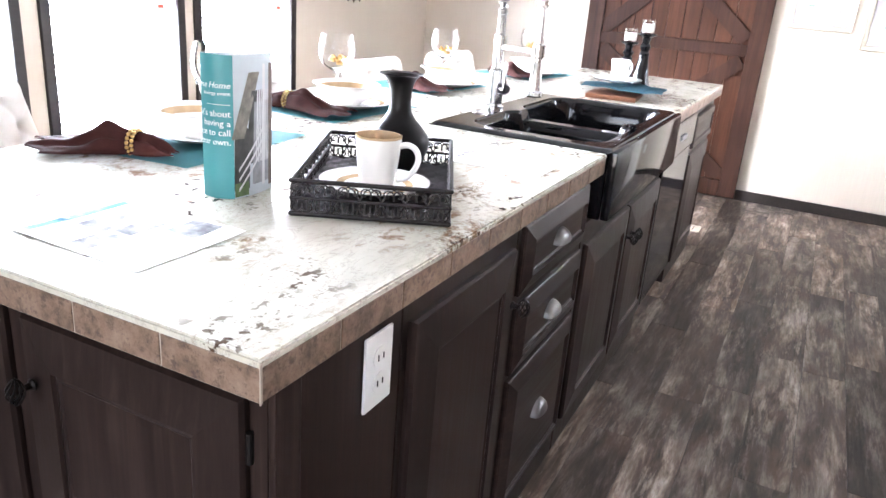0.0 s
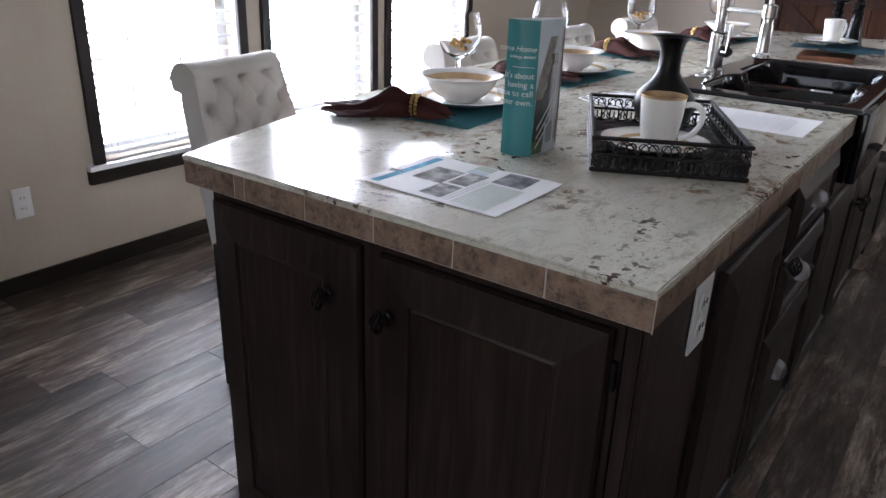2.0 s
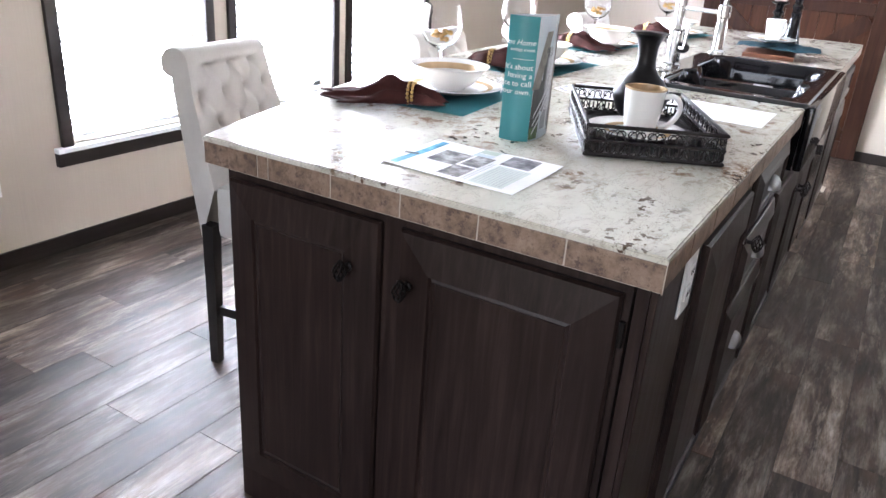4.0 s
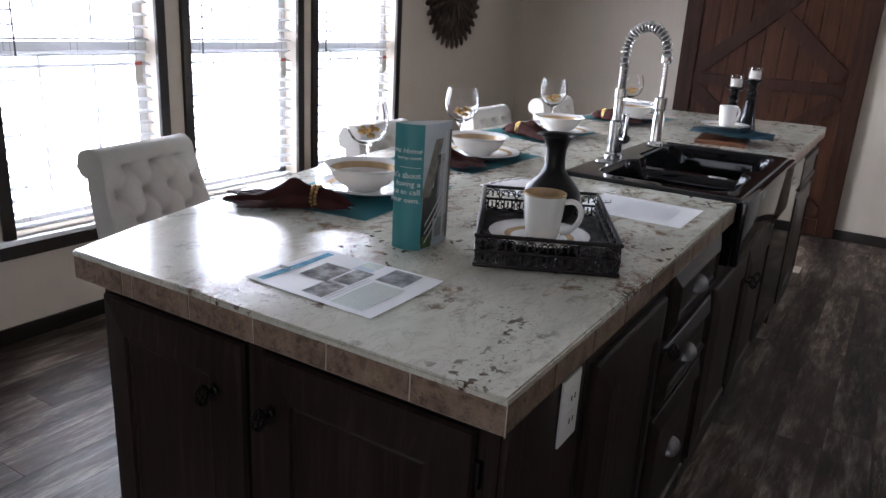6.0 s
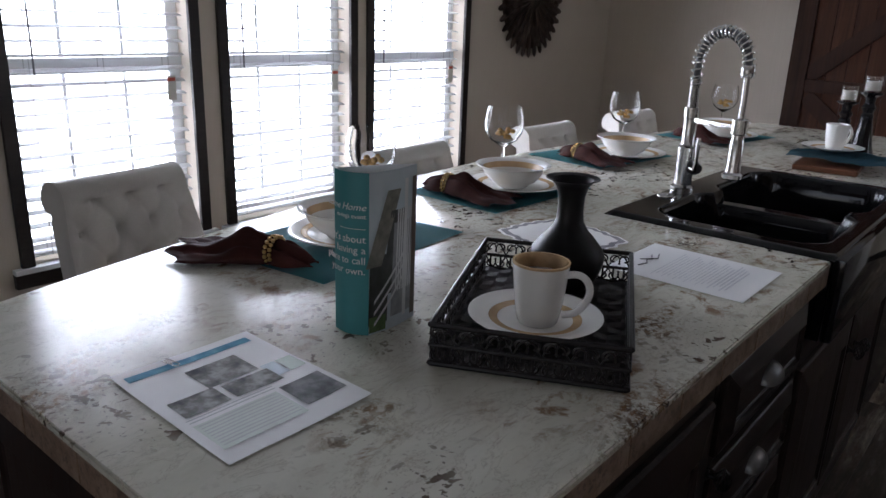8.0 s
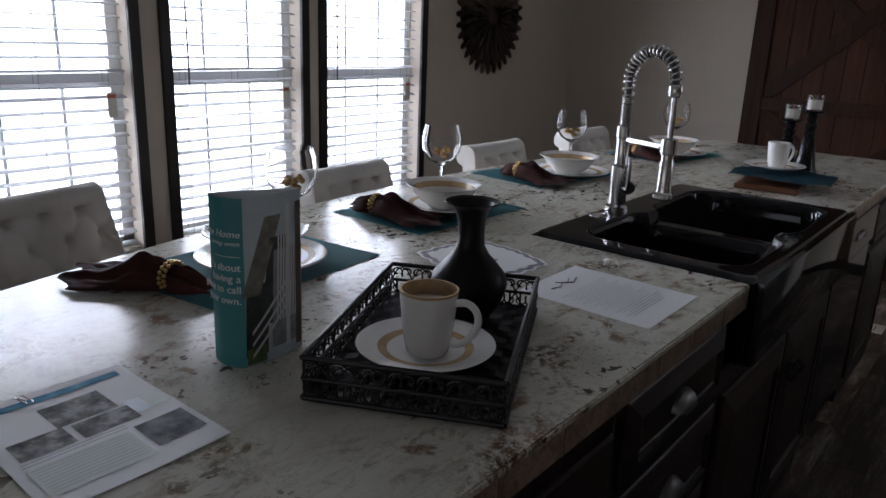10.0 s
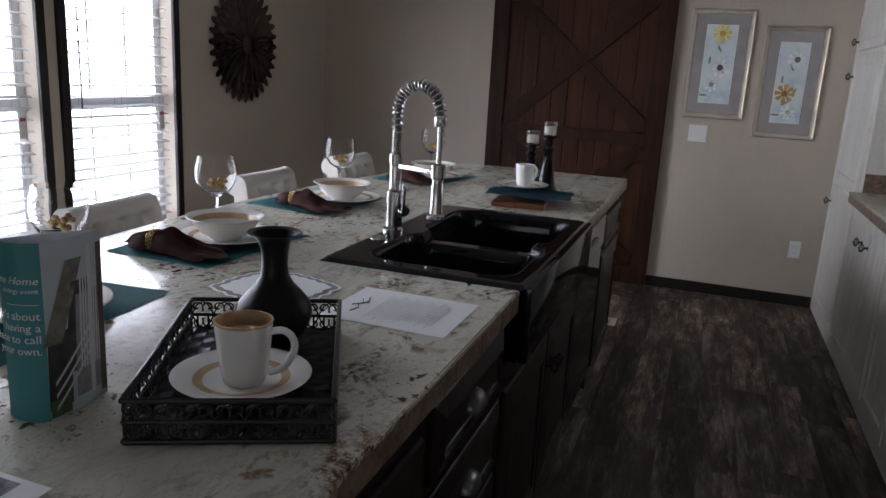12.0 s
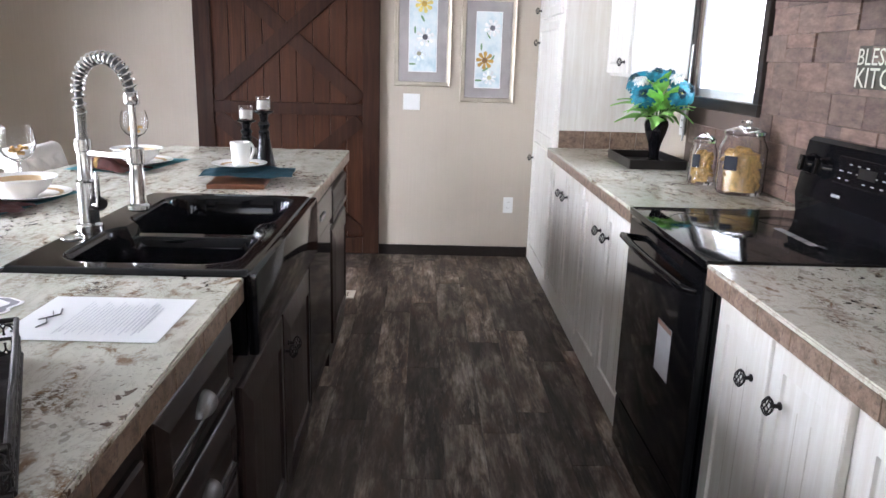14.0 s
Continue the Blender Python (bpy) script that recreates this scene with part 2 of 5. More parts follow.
M_CERAMIC = simple("white_glazed_ceramic", (0.80, 0.79, 0.76), 0.12, vary=0.03)
M_TAN = simple("tan_glaze_band", (0.50, 0.35, 0.20), 0.2, vary=0.25, scale=20)
M_TEAL = simple("teal_placemat", (0.025, 0.20, 0.23), 0.75, bump=0.5, bscale=300)
M_NAPKIN = simple("brown_satin_napkin", (0.042, 0.014, 0.012), 0.9, vary=0.3, scale=30, bump=0.3, bscale=250, spec=0.12)
M_PAPER = simple("white_paper", (0.84, 0.84, 0.84), 0.6, vary=0.02, spec=0.3)
M_GOLD = simple("gold_beads", (0.55, 0.38, 0.15), 0.28, 1.0)
M_GLASS = glass("clear_glass")
M_GOBLET = glass("thin_goblet_glass", ior=1.32)
M_PANE = glass("window_pane")
M_HOODGLASS = glass("green_tint_glass", (0.72, 0.92, 0.82))
M_LEG = simple("black_wood_leg", (0.012, 0.010, 0.009), 0.4)

# ---------------------------------------------------------------- mesh helpers


def box(bm, x0, x1, y0, y1, z0, z1, bevel=0.0):
    vs = [bm.verts.new((x, y, z)) for x in (x0, x1) for y in (y0, y1) for z in (z0, z1)]
    fs = [bm.faces.new([vs[i] for i in q]) for q in ((0, 1, 3, 2), (4, 6, 7, 5), (0, 4, 5, 1), (2, 3, 7, 6), (0, 2, 6, 4), (1, 5, 7, 3))]
    if bevel:
        es = list({e for f in fs for e in f.edges})
        bmesh.ops.bevel(bm, geom=es, offset=bevel, segments=2, profile=0.6, affect="EDGES")
    return bm


def boxes(*bs, bevel=0.0):
    bm = bmesh.new()
    for b in bs:
        box(bm, *b, bevel=bevel)
    return bm


def lathe(profile, n=32, bm=None, at=(0, 0, 0)):
    """Turns (radius, height) pairs round the z axis."""
    bm = bm or bmesh.new()
    rings = []
    for r, z in profile:
        if r < 1e-5:
            rings.append([bm.verts.new((at[0], at[1], at[2] + z))])
        else:
            rings.append([bm.verts.new((at[0] + r * math.cos(2 * math.pi * i / n), at[1] + r * math.sin(2 * math.pi * i / n), at[2] + z)) for i in range(n)])
    for a, b in zip(rings, rings[1:]):
        for i in range(n):
            j = (i + 1) % n
            q = [a[i % len(a)], a[j % len(a)], b[j % len(b)], b[i % len(b)]]
            q = list(dict.fromkeys(q))
            if len(q) > 2:
                bm.faces.new(q)
    return bm


def tube(points, r, n=10, bm=None, closed=False, taper=None):
    """A round bar along points."""
    bm = bm or bmesh.new()
    pts = [Vector(p) for p in points]
    rings, up = [], None
    for i, p in enumerate(pts):
        if closed:
            d = (pts[(i + 1) % len(pts)] - pts[i - 1]).normalized()
        else:
            d = (pts[min(i + 1, len(pts) - 1)] - pts[max(i - 1, 0)]).normalized()
        if up is None:
            up = d.orthogonal().normalized()
        up = (up - d * up.dot(d)).normalized()
        side = d.cross(up)
        rr = r * (taper[i] if taper else 1)
        rings.append([bm.verts.new(p + (up * math.cos(2 * math.pi * k / n) + side * math.sin(2 * math.pi * k / n)) * rr) for k in range(n)])
    pairs = list(zip(rings, rings[1:])) + ([(rings[-1], rings[0])] if closed else [])
    for a, b in pairs:
        for k in range(n):
            bm.faces.new((a[k], a[(k + 1) % n], b[(k + 1) % n], b[k]))
    if not closed:
        bm.faces.new(rings[0][::-1])
        bm.faces.new(rings[-1])
    return bm


def grid(nu, nv, fn, bm=None, thick=0.0):
    """A sheet whose points fn(u, v) gives, u and v from 0 to 1."""
    bm = bm or bmesh.new()
    vs = [[bm.verts.new(fn(i / nu, j / nv)) for j in range(nv + 1)] for i in range(nu + 1)]
    fs = [bm.faces.new((vs[i][j], vs[i + 1][j], vs[i + 1][j + 1], vs[i][j + 1])) for i in range(nu) for j in range(nv)]
    if thick:
        bmesh.ops.solidify(bm, geom=fs, thickness=thick)
    return bm


def rings_panel(w, h, profile):
    """A raised or sunk panel in the xz plane, front towards -y: rectangles at (inset, depth), then a flat middle."""
    bm = bmesh.new()
    loops = []
    for inset, d in profile:
        loops.append([bm.verts.new(p) for p in ((inset, -d, inset), (w - inset, -d, inset), (w - inset, -d, h - inset), (inset, -d, h - inset))])
    for a, b in zip(loops, loops[1:]):
        for i in range(4):
            bm.faces.new((a[i], a[(i + 1) % 4], b[(i + 1) % 4], b[i]))
    bm.faces.new(loops[-1])
    bm.faces.new(loops[0][::-1])
    return bm


def prism(outline, z0, z1, bm=None):
    bm = bm or bmesh.new()
    a = [bm.verts.new((x, y, z0)) for x, y in outline]
    b = [bm.verts.new((x, y, z1)) for x, y in outline]
    n = len(outline)
    for i in range(n):
        bm.faces.new((a[i], a[(i + 1) % n], b[(i + 1) % n], b[i]))
    bm.faces.new(a[::-1])
    bm.faces.new(b)
    return bm


def mesh_of(bm, name, material, smooth=False, angle=40):
    bmesh.ops.recalc_face_normals(bm, faces=bm.faces)
    me = bpy.data.meshes.new(name)
    if smooth:
        for f in bm.faces:
            f.smooth = True
        for e in bm.edges:
            if len(e.link_faces) == 2 and e.calc_face_angle(0) > radians(angle):
                e.smooth = False
    bm.to_mesh(me)
    bm.free()
    me.materials.append(material)
    return me


def part(name, bm, material, parent, label="", m=None, smooth=False, angle=40):
    me = bm if isinstance(bm, bpy.types.Mesh) else mesh_of(bm, name, material, smooth, angle)
    ob = new(name, me)
    ob.parent = parent
    if m is not None:
        ob.matrix_basis = m
    return tagged(ob, label)


def thing(name, label, category, at=None, group="", kind=""):
    ob = new(name)
    ob.empty_display_size = 0.05
    if at is not None:
        ob.matrix_basis = at if isinstance(at, Matrix) else pose(*at)
    return tagged(ob, label, category, group, kind)


def solo(name, bm, material, label, category, at=None, group="", kind="", smooth=False, angle=40):
    ob = new(name, mesh_of(bm, name, material, smooth, angle))
    if at is not None:
        ob.matrix_basis = at if isinstance(at, Matrix) else pose(*at)
    return tagged(ob, label, category, group, kind)


def text_mesh(words, size, material, align="LEFT", shear=0.0):
    c = bpy.data.curves.new("words", "FONT")
    c.body, c.size, c.align_x, c.shear, c.extrude, c.resolution_u = words, size, align, shear, 0.0002, 2
    ob = bpy.data.objects.new("words", c)
    scene.collection.objects.link(ob)
    me = bpy.data.meshes.new_from_object(ob.evaluated_get(bpy.context.evaluated_depsgraph_get()))
    bpy.data.objects.remove(ob)
    me.materials.clear()
    me.materials.append(material)
    return me


# ---------------------------------------------------------------- structure
bm = boxes((WALL_L - 0.15, WALL_R + 0.15, WALL_B - 0.15, WALL_F + 0.15, -0.15, -0.004))
floor = solo("floor", bm, simple("floor_base", (0.03, 0.025, 0.02), 0.8), "dark rustic wood-look vinyl plank floor", "floor", kind="structure")
solo("ceiling", boxes((WALL_L - 0.15, WALL_R + 0.15, WALL_B - 0.15, WALL_F + 0.15, CEIL, CEIL + 0.1)), M_CEIL, "white textured flat ceiling", "ceiling", kind="structure")


def wall_with_holes(fixed, a0, a1, holes, z1=CEIL):
    """Boxes round the holes (a, b, z0, z1) of a wall that runs from a0 to a1; fixed(a, b, za, zb) gives one box."""
    out, at = [], a0
    for a, b, za, zb in sorted(holes):
        out += [fixed(at, a, 0, z1), fixed(a, b, 0, za), fixed(a, b, zb, z1)]
        at = b
    return boxes(*(out + [fixed(at, a1, 0, z1)]))


TW = 0.048
solo("wall_west", wall_with_holes(lambda a, b, c, d: (WALL_L - 0.14, WALL_L, a, b, c, d), WALL_B, WALL_F, [(a + TW - 0.01, b - TW + 0.01, WIN_Z0, WIN_Z1) for a, b in LEFT_WINDOWS]),
     M_WALL, "beige vinyl-covered wall with three tall windows", "wall", kind="structure")
solo("wall_east", wall_with_holes(lambda a, b, c, d: (WALL_R, WALL_R + 0.14, a, b, c, d), WALL_B, WALL_F, [KWIN]), M_WALL, "kitchen wall behind the counter", "wall", kind="structure")
solo("wall_north", boxes((WALL_L - 0.14, WALL_R + 0.14, WALL_F, WALL_F + 0.14, 0, CEIL)), M_WALL, "beige vinyl-covered end wall", "wall", kind="structure")
solo("wall_south", wall_with_holes(lambda a, b, c, d: (a, b, WALL_B - 0.14, WALL_B, c, d), WALL_L, WALL_R, [(a, b, 0.7, 2.0) for a, b in BACK_FILL_OPENINGS]), M_WALL, "beige wall", "wall", kind="structure")
solo("baseboard", boxes((WALL_L, WALL_L + 0.014, WALL_B, WALL_F - 0.015, 0, 0.068), bevel=0.003), M_TRIM, "dark brown wooden baseboard", "baseboard", kind="structure")
solo("baseboard", boxes((WALL_L, 1.16, WALL_F - 0.014, WALL_F, 0, 0.075), bevel=0.003), M_TRIM, "dark brown wooden baseboard", "baseboard", kind="structure")

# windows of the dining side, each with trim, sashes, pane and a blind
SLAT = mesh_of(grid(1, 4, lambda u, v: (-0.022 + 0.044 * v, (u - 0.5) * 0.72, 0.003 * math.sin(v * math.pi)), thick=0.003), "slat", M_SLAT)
M_VINYL = simple("white_vinyl_sash", (0.78, 0.79, 0.80), 0.4, vary=0.02)
M_TAGRED = simple("red_print", (0.5, 0.09, 0.05), 0.5)
for k, (a, b) in enumerate(LEFT_WINDOWS):
    win = thing("window_%d" % (k + 1), "tall sash window with dark brown trim and white blind", "window", kind="structure")
    x0, x1 = WALL_L - 0.002, WALL_L + 0.018
    part("trim", boxes((x0, x1, a, a + TW, WIN_Z0, WIN_Z1 + TW), bevel=0.003), M_TRIM, win)
    part("trim", boxes((x0, x1, b - TW, b, WIN_Z0, WIN_Z1 + TW), bevel=0.003), M_TRIM, win)
    part("trim", boxes((x0, x1, a + TW, b - TW, WIN_Z1, WIN_Z1 + TW), bevel=0.003), M_TRIM, win)
    part("window_sill", boxes((WALL_L - 0.02, WALL_L + 0.03, a - 0.03, b + 0.03, WIN_Z0 - 0.02, WIN_Z0), bevel=0.003), M_VINYL, win, "white window sill")
    part("apron_trim", boxes((x0, x1 + 0.008, a - 0.03, b + 0.03, WIN_Z0 - 0.075, WIN_Z0 - 0.02), bevel=0.003), M_TRIM, win)
    ia, ib, xs = a + TW - 0.01, b - TW + 0.01, WALL_L - 0.125
    mid = 1.155
    part("sash_frame", boxes((xs, xs + 0.03, ia, ia + 0.05, WIN_Z0, WIN_Z1), (xs, xs + 0.03, ib - 0.05, ib, WIN_Z0, WIN_Z1), (xs, xs + 0.03, ia, ib, WIN_Z0, WIN_Z0 + 0.05),
                             (xs, xs + 0.045, ia, ib, mid - 0.03, mid + 0.03), (xs, xs + 0.03, ia, ib, WIN_Z1 - 0.05, WIN_Z1)), M_VINYL, win, "white vinyl sash")
    for f in (1 / 3, 2 / 3):
        yy = ia + (ib - ia) * f
        part("muntin", boxes((xs + 0.008, xs + 0.018, yy - 0.007, yy + 0.007, WIN_Z0 + 0.05, WIN_Z1 - 0.05)), M_VINYL, win)
    for za, zb in ((WIN_Z0, mid), (mid, WIN_Z1)):
        p = part("pane", boxes((xs + 0.011, xs + 0.015, ia + 0.04, ib - 0.04, za + 0.02, zb - 0.02)), M_PANE, win)
        p.visible_shadow = False
    blind = thing("window_blind", "white faux-wood blind with open slats, lowered in the window", "blind", (WALL_L - 0.05, (a + b) / 2, 0), "window blinds")
    w = (b - a - 2 * TW) / 0.73
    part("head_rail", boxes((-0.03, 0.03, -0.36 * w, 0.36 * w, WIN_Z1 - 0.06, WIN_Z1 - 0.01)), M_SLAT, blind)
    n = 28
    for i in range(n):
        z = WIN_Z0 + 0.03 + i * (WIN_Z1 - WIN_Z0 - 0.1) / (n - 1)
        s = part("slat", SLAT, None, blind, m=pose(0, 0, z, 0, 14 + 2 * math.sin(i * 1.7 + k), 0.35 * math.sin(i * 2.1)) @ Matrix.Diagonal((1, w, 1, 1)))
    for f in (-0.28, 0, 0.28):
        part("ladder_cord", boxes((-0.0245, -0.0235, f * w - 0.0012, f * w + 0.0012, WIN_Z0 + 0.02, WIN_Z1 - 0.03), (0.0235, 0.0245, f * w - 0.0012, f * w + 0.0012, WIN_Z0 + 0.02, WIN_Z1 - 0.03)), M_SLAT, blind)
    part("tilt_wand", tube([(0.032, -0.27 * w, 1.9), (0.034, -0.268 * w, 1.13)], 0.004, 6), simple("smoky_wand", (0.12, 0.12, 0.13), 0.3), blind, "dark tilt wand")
    tag = part("hang_tag", boxes((0.030, 0.0315, 0.265 * w, 0.305 * w, 1.010, 1.110)), simple("tag_card", (0.62, 0.58, 0.52), 0.6), blind, "paper tag on the cord")
    part("tag_print", boxes((0.0316, 0.0324, 0.267 * w, 0.303 * w, 1.088, 1.103)), M_TAGRED, tag)

# kitchen window
kw = thing("window_4", "kitchen window with dark brown trim above the counter", "window", kind="structure")
ya, yb, za, zb = KWIN
for bx in ((ya - 0.05, ya, za, zb + 0.05), (yb, yb + 0.05, za, zb + 0.05), (ya, yb, zb, zb + 0.05), (ya - 0.05, yb + 0.05, za - 0.05, za)):
    part("trim", boxes((WALL_R - 0.03, WALL_R + 0.002, bx[0], bx[1], bx[2], bx[3]), bevel=0.003), M_TRIM, kw)
xs = WALL_R + 0.016
part("sash_frame", boxes((xs, xs + 0.03, ya, ya + 0.04, za, zb), (xs, xs + 0.03, yb - 0.04, yb, za, zb), (xs, xs + 0.03, ya, yb, za, za + 0.04), (xs, xs + 0.03, ya, yb, zb - 0.04, zb)), M_VINYL, kw)
p = part("pane", boxes((xs + 0.01, xs + 0.014, ya + 0.03, yb - 0.03, za + 0.03, zb - 0.03)), M_PANE, kw)
p.visible_shadow = False
kb = thing("window_blind", "white blind drawn up to the top of the kitchen window", "blind", (WALL_R - 0.008, (ya + yb) / 2, 0), "window blinds")
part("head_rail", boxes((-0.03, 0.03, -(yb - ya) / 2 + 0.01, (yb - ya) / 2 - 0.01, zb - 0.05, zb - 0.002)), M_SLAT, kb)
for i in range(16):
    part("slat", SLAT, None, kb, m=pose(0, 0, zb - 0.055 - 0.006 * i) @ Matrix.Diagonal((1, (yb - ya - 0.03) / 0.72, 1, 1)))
part("tilt_wand", tube([(-0.027, 0.36, 1.5), (-0.032, 0.365, 1.02)], 0.004, 6), M_WHITE, kb)

# ---------------------------------------------------------------- island
LEN = 3.73


def bar_edge(y):
    """The bowed seating side of the island top."""
    return -0.915 - 0.280 * (1 - ((y - LEN / 2) / (LEN / 2)) ** 2)


def top_outline(d=0.0):
    n = 28
    pts = [(-d, d), (-d, 1.40), (-0.515, 1.40), (-0.515, 2.32), (-d, 2.32), (-d, LEN - d)]
    pts += [(bar_edge(y) + d, min(max(y, d), LEN - d)) for y in [LEN * (1 - i / n) for i in range(n + 1)]]
    return pts


isl_top = thing("island_countertop", "cream and brown speckled laminate island top with tiled edge", "countertop", (0, 0, TOP - 0.055))
bm = prism(top_outline(0.0), 0.045, 0.055)
bmesh.ops.bevel(bm, geom=[e for e in bm.edges if all(v.co.z > 0.05 for v in e.verts)], offset=0.003, segments=2, affect="EDGES")
part("laminate_top", bm, M_COUNTER, isl_top, "glossy stone-look laminate")
part("edge_core", prism(top_outline(0.0022), 0.0, 0.0448), M_GROUT, isl_top)


def tile_mesh(w):
    return mesh_of(box(bmesh.new(), 0, w - 0.003, -0.0055, 0.001, 0.0012, 0.0435, bevel=0.0012), "tile", M_TILE)


T146 = tile_mesh(0.142)
cuts = [(-0.915, 0.142), (-0.773, 0.027)] + [(-0.746 + 0.1492 * i, 0.1492) for i in range(5)]
for x, w in cuts:
    part("edge_tile", tile_mesh(w), None, isl_top, m=pose(x + 0.0015, 0.006, 0))
for y0, y1 in ((0.0, 1.395), (2.325, LEN)):
    n = round((y1 - y0) / 0.148)
    w = (y1 - y0) / n
    me = tile_mesh(w)
    for i in range(n):
        part("edge_tile", me, None, isl_top, m=pose(-0.006, y0 + i * w + 0.0015, 0, 0, 0, 90))
n = 26
for i in range(n):
    y0, y1 = LEN * i / n, LEN * (i + 1) / n
    dx, dy = bar_edge(y1) - bar_edge(y0), y1 - y0
    part("edge_tile", T146, None, isl_top, m=pose(bar_edge(y1) + 0.006, y1, 0, 0, 0, math.degrees(math.atan2(-dy, -dx))))
bm = prism([(0, 0.004), (0, -0.0015), (0.0015, -0.0015), (0.0015, 0.0)], 0, 0.05)
part("corner_bead", bm, M_GROUT, isl_top)

DOOR_PROFILE = [(0, 0), (0, 0.008), (0.004, 0.0145), (0.066, 0.0225), (0.070, 0.023), (0.073, 0.017), (0.079, 0.019), (0.083, 0.016)]


def knob_iron(parent, x, y, z):
    """A black birdcage knob in front of a door; the front is -y."""
    if not KNOB:
        bm = lathe([(0.0, 0), (0.009, 0.0), (0.009, 0.003), (0.005, 0.005), (0.0045, 0.020), (0.0, 0.020)], 12)
        for s in range(8):
            pts = []
            for i in range(9):
                u = i / 8
                a = 2 * math.pi * s / 8 + u * 1.9
                r = 0.0125 * math.sin(math.pi * u) ** 0.7 if 0 < u < 1 else 0.001
                pts.append((r * math.cos(a), 0.021 - 0.042 * u, 0.027 + r * math.sin(a)))
            tube(pts, 0.0017, 4, bm)
        KNOB.append(mesh_of(bm, "knob", M_BLACKMET, True))
    return part("knob", KNOB[0], None, parent, "black iron birdcage knob", pose(x, y, z, 90, 0, 0))


KNOB = []


def cup_pull(parent, x, y, z):
    """A half-round bin pull, opening downwards; the front is -y."""
    def fn(u, v):
        a = math.pi * u
        b = (math.pi / 2) * v
        return (-0.043 * math.cos(a) * (1 - 0.0 * v), -0.026 * math.sin(b) * math.sin(a) ** 0.5, 0.034 * math.sin(a) * math.cos(b) - 0.012)
    bm = grid(16, 7, fn, thick=0.0018)
    return part("cup_pull", bm, M_PEWTER, parent, "pewter cup pull", pose(x, y, z), smooth=True)


def cab_door(parent, w, h, at, material, knob=None, profile=DOOR_PROFILE):
    d = part("door", rings_panel(w, h, profile), material, parent, m=at)
    if knob:
        knob_iron(d, knob[0], -0.022, knob[1])
    return d


def cabinet(name, label, w, d, h, at, material, z0=0.0, toe=0.0):
    """A cabinet body that stands with its front at y = 0 and reaches back to y = d."""
    c = thing(name, label, "cabinet", at)
    part("body", boxes((0, w, 0, d, z0 + toe, h), bevel=0.002), material, c)
    if toe:
        part("plinth", boxes((0.01, w - 0.01, 0.05, d, z0, z0 + toe)), material, c)
    return c


BODY_H = TOP - 0.056
# end cabinet, front towards the camera's start
end = cabinet("island_end_cabinet", "dark espresso two-door cabinet at the island's end", 0.857, 0.36, BODY_H, (-0.909, 0.055, 0), M_DARK)
cab_door(end, 0.380, 0.722, pose(0.014, -0.001, 0.10), M_DARK, (0.318, 0.622))
cab_door(end, 0.408, 0.722, pose(0.437, -0.001, 0.10), M_DARK, (0.028, 0.622))
for hz in (0.17, 0.73):
    part("hinge", tube([(0.850, -0.006, hz), (0.850, -0.006, hz + 0.045)], 0.005, 8), M_BLACKMET, end)

# working side, fronts towards the aisle
SIDE = -0.024


def side(y0):
    return pose(SIDE, y0, 0, 0, 0, 90)


c = cabinet("island_cabinet", "dark espresso cabinet with one door beside the drawers", 0.478, 0.60, BODY_H, side(0.355), M_DARK)
cab_door(c, 0.430, 0.71, pose(0.018, -0.001, 0.10), M_DARK, (0.405, 0.595))
dr = cabinet("island_drawer_unit", "dark espresso unit of three drawers with cup pulls", 0.500, 0.60, BODY_H, side(0.835), M_DARK)
for z, h in ((0.685, 0.160), (0.490, 0.174), (0.10, 0.374)):
    d = part("drawer_front", rings_panel(0.462, h, [(0, 0), (0, 0.009), (0.004, 0.012), (0.036, 0.0225), (0.039, 0.023), (0.042, 0.016), (0.047, 0.0175), (0.050, 0.015)]), M_DARK_X, dr, m=pose(0.014, -0.001, z))
    cup_pull(d, 0.231, -0.014, h / 2 + (0.0 if h < 0.2 else 0.01))
sk = cabinet("sink_cabinet", "dark espresso two-door cabinet under the black sink", 1.04, 0.56, 0.72, side(1.342), M_DARK)
cab_door(sk, 0.49, 0.56, pose(0.025, -0.001, 0.10), M_DARK, (0.462, 0.46))
cab_door(sk, 0.49, 0.56, pose(0.525, -0.001, 0.10), M_DARK, (0.028, 0.46))
fp = thing("outlet_panel", "dark espresso filler panel with a white wall outlet", "panel", (SIDE, 0.040, 0, 0, 0, 90))
part("body", boxes((0.0, 0.312, 0.0, 0.02, 0, BODY_H)), M_DARK, fp)
part("stile", boxes((0.0, 0.05, -0.012, -0.001, 0, BODY_H - 0.002), bevel=0.002), M_DARK, fp)


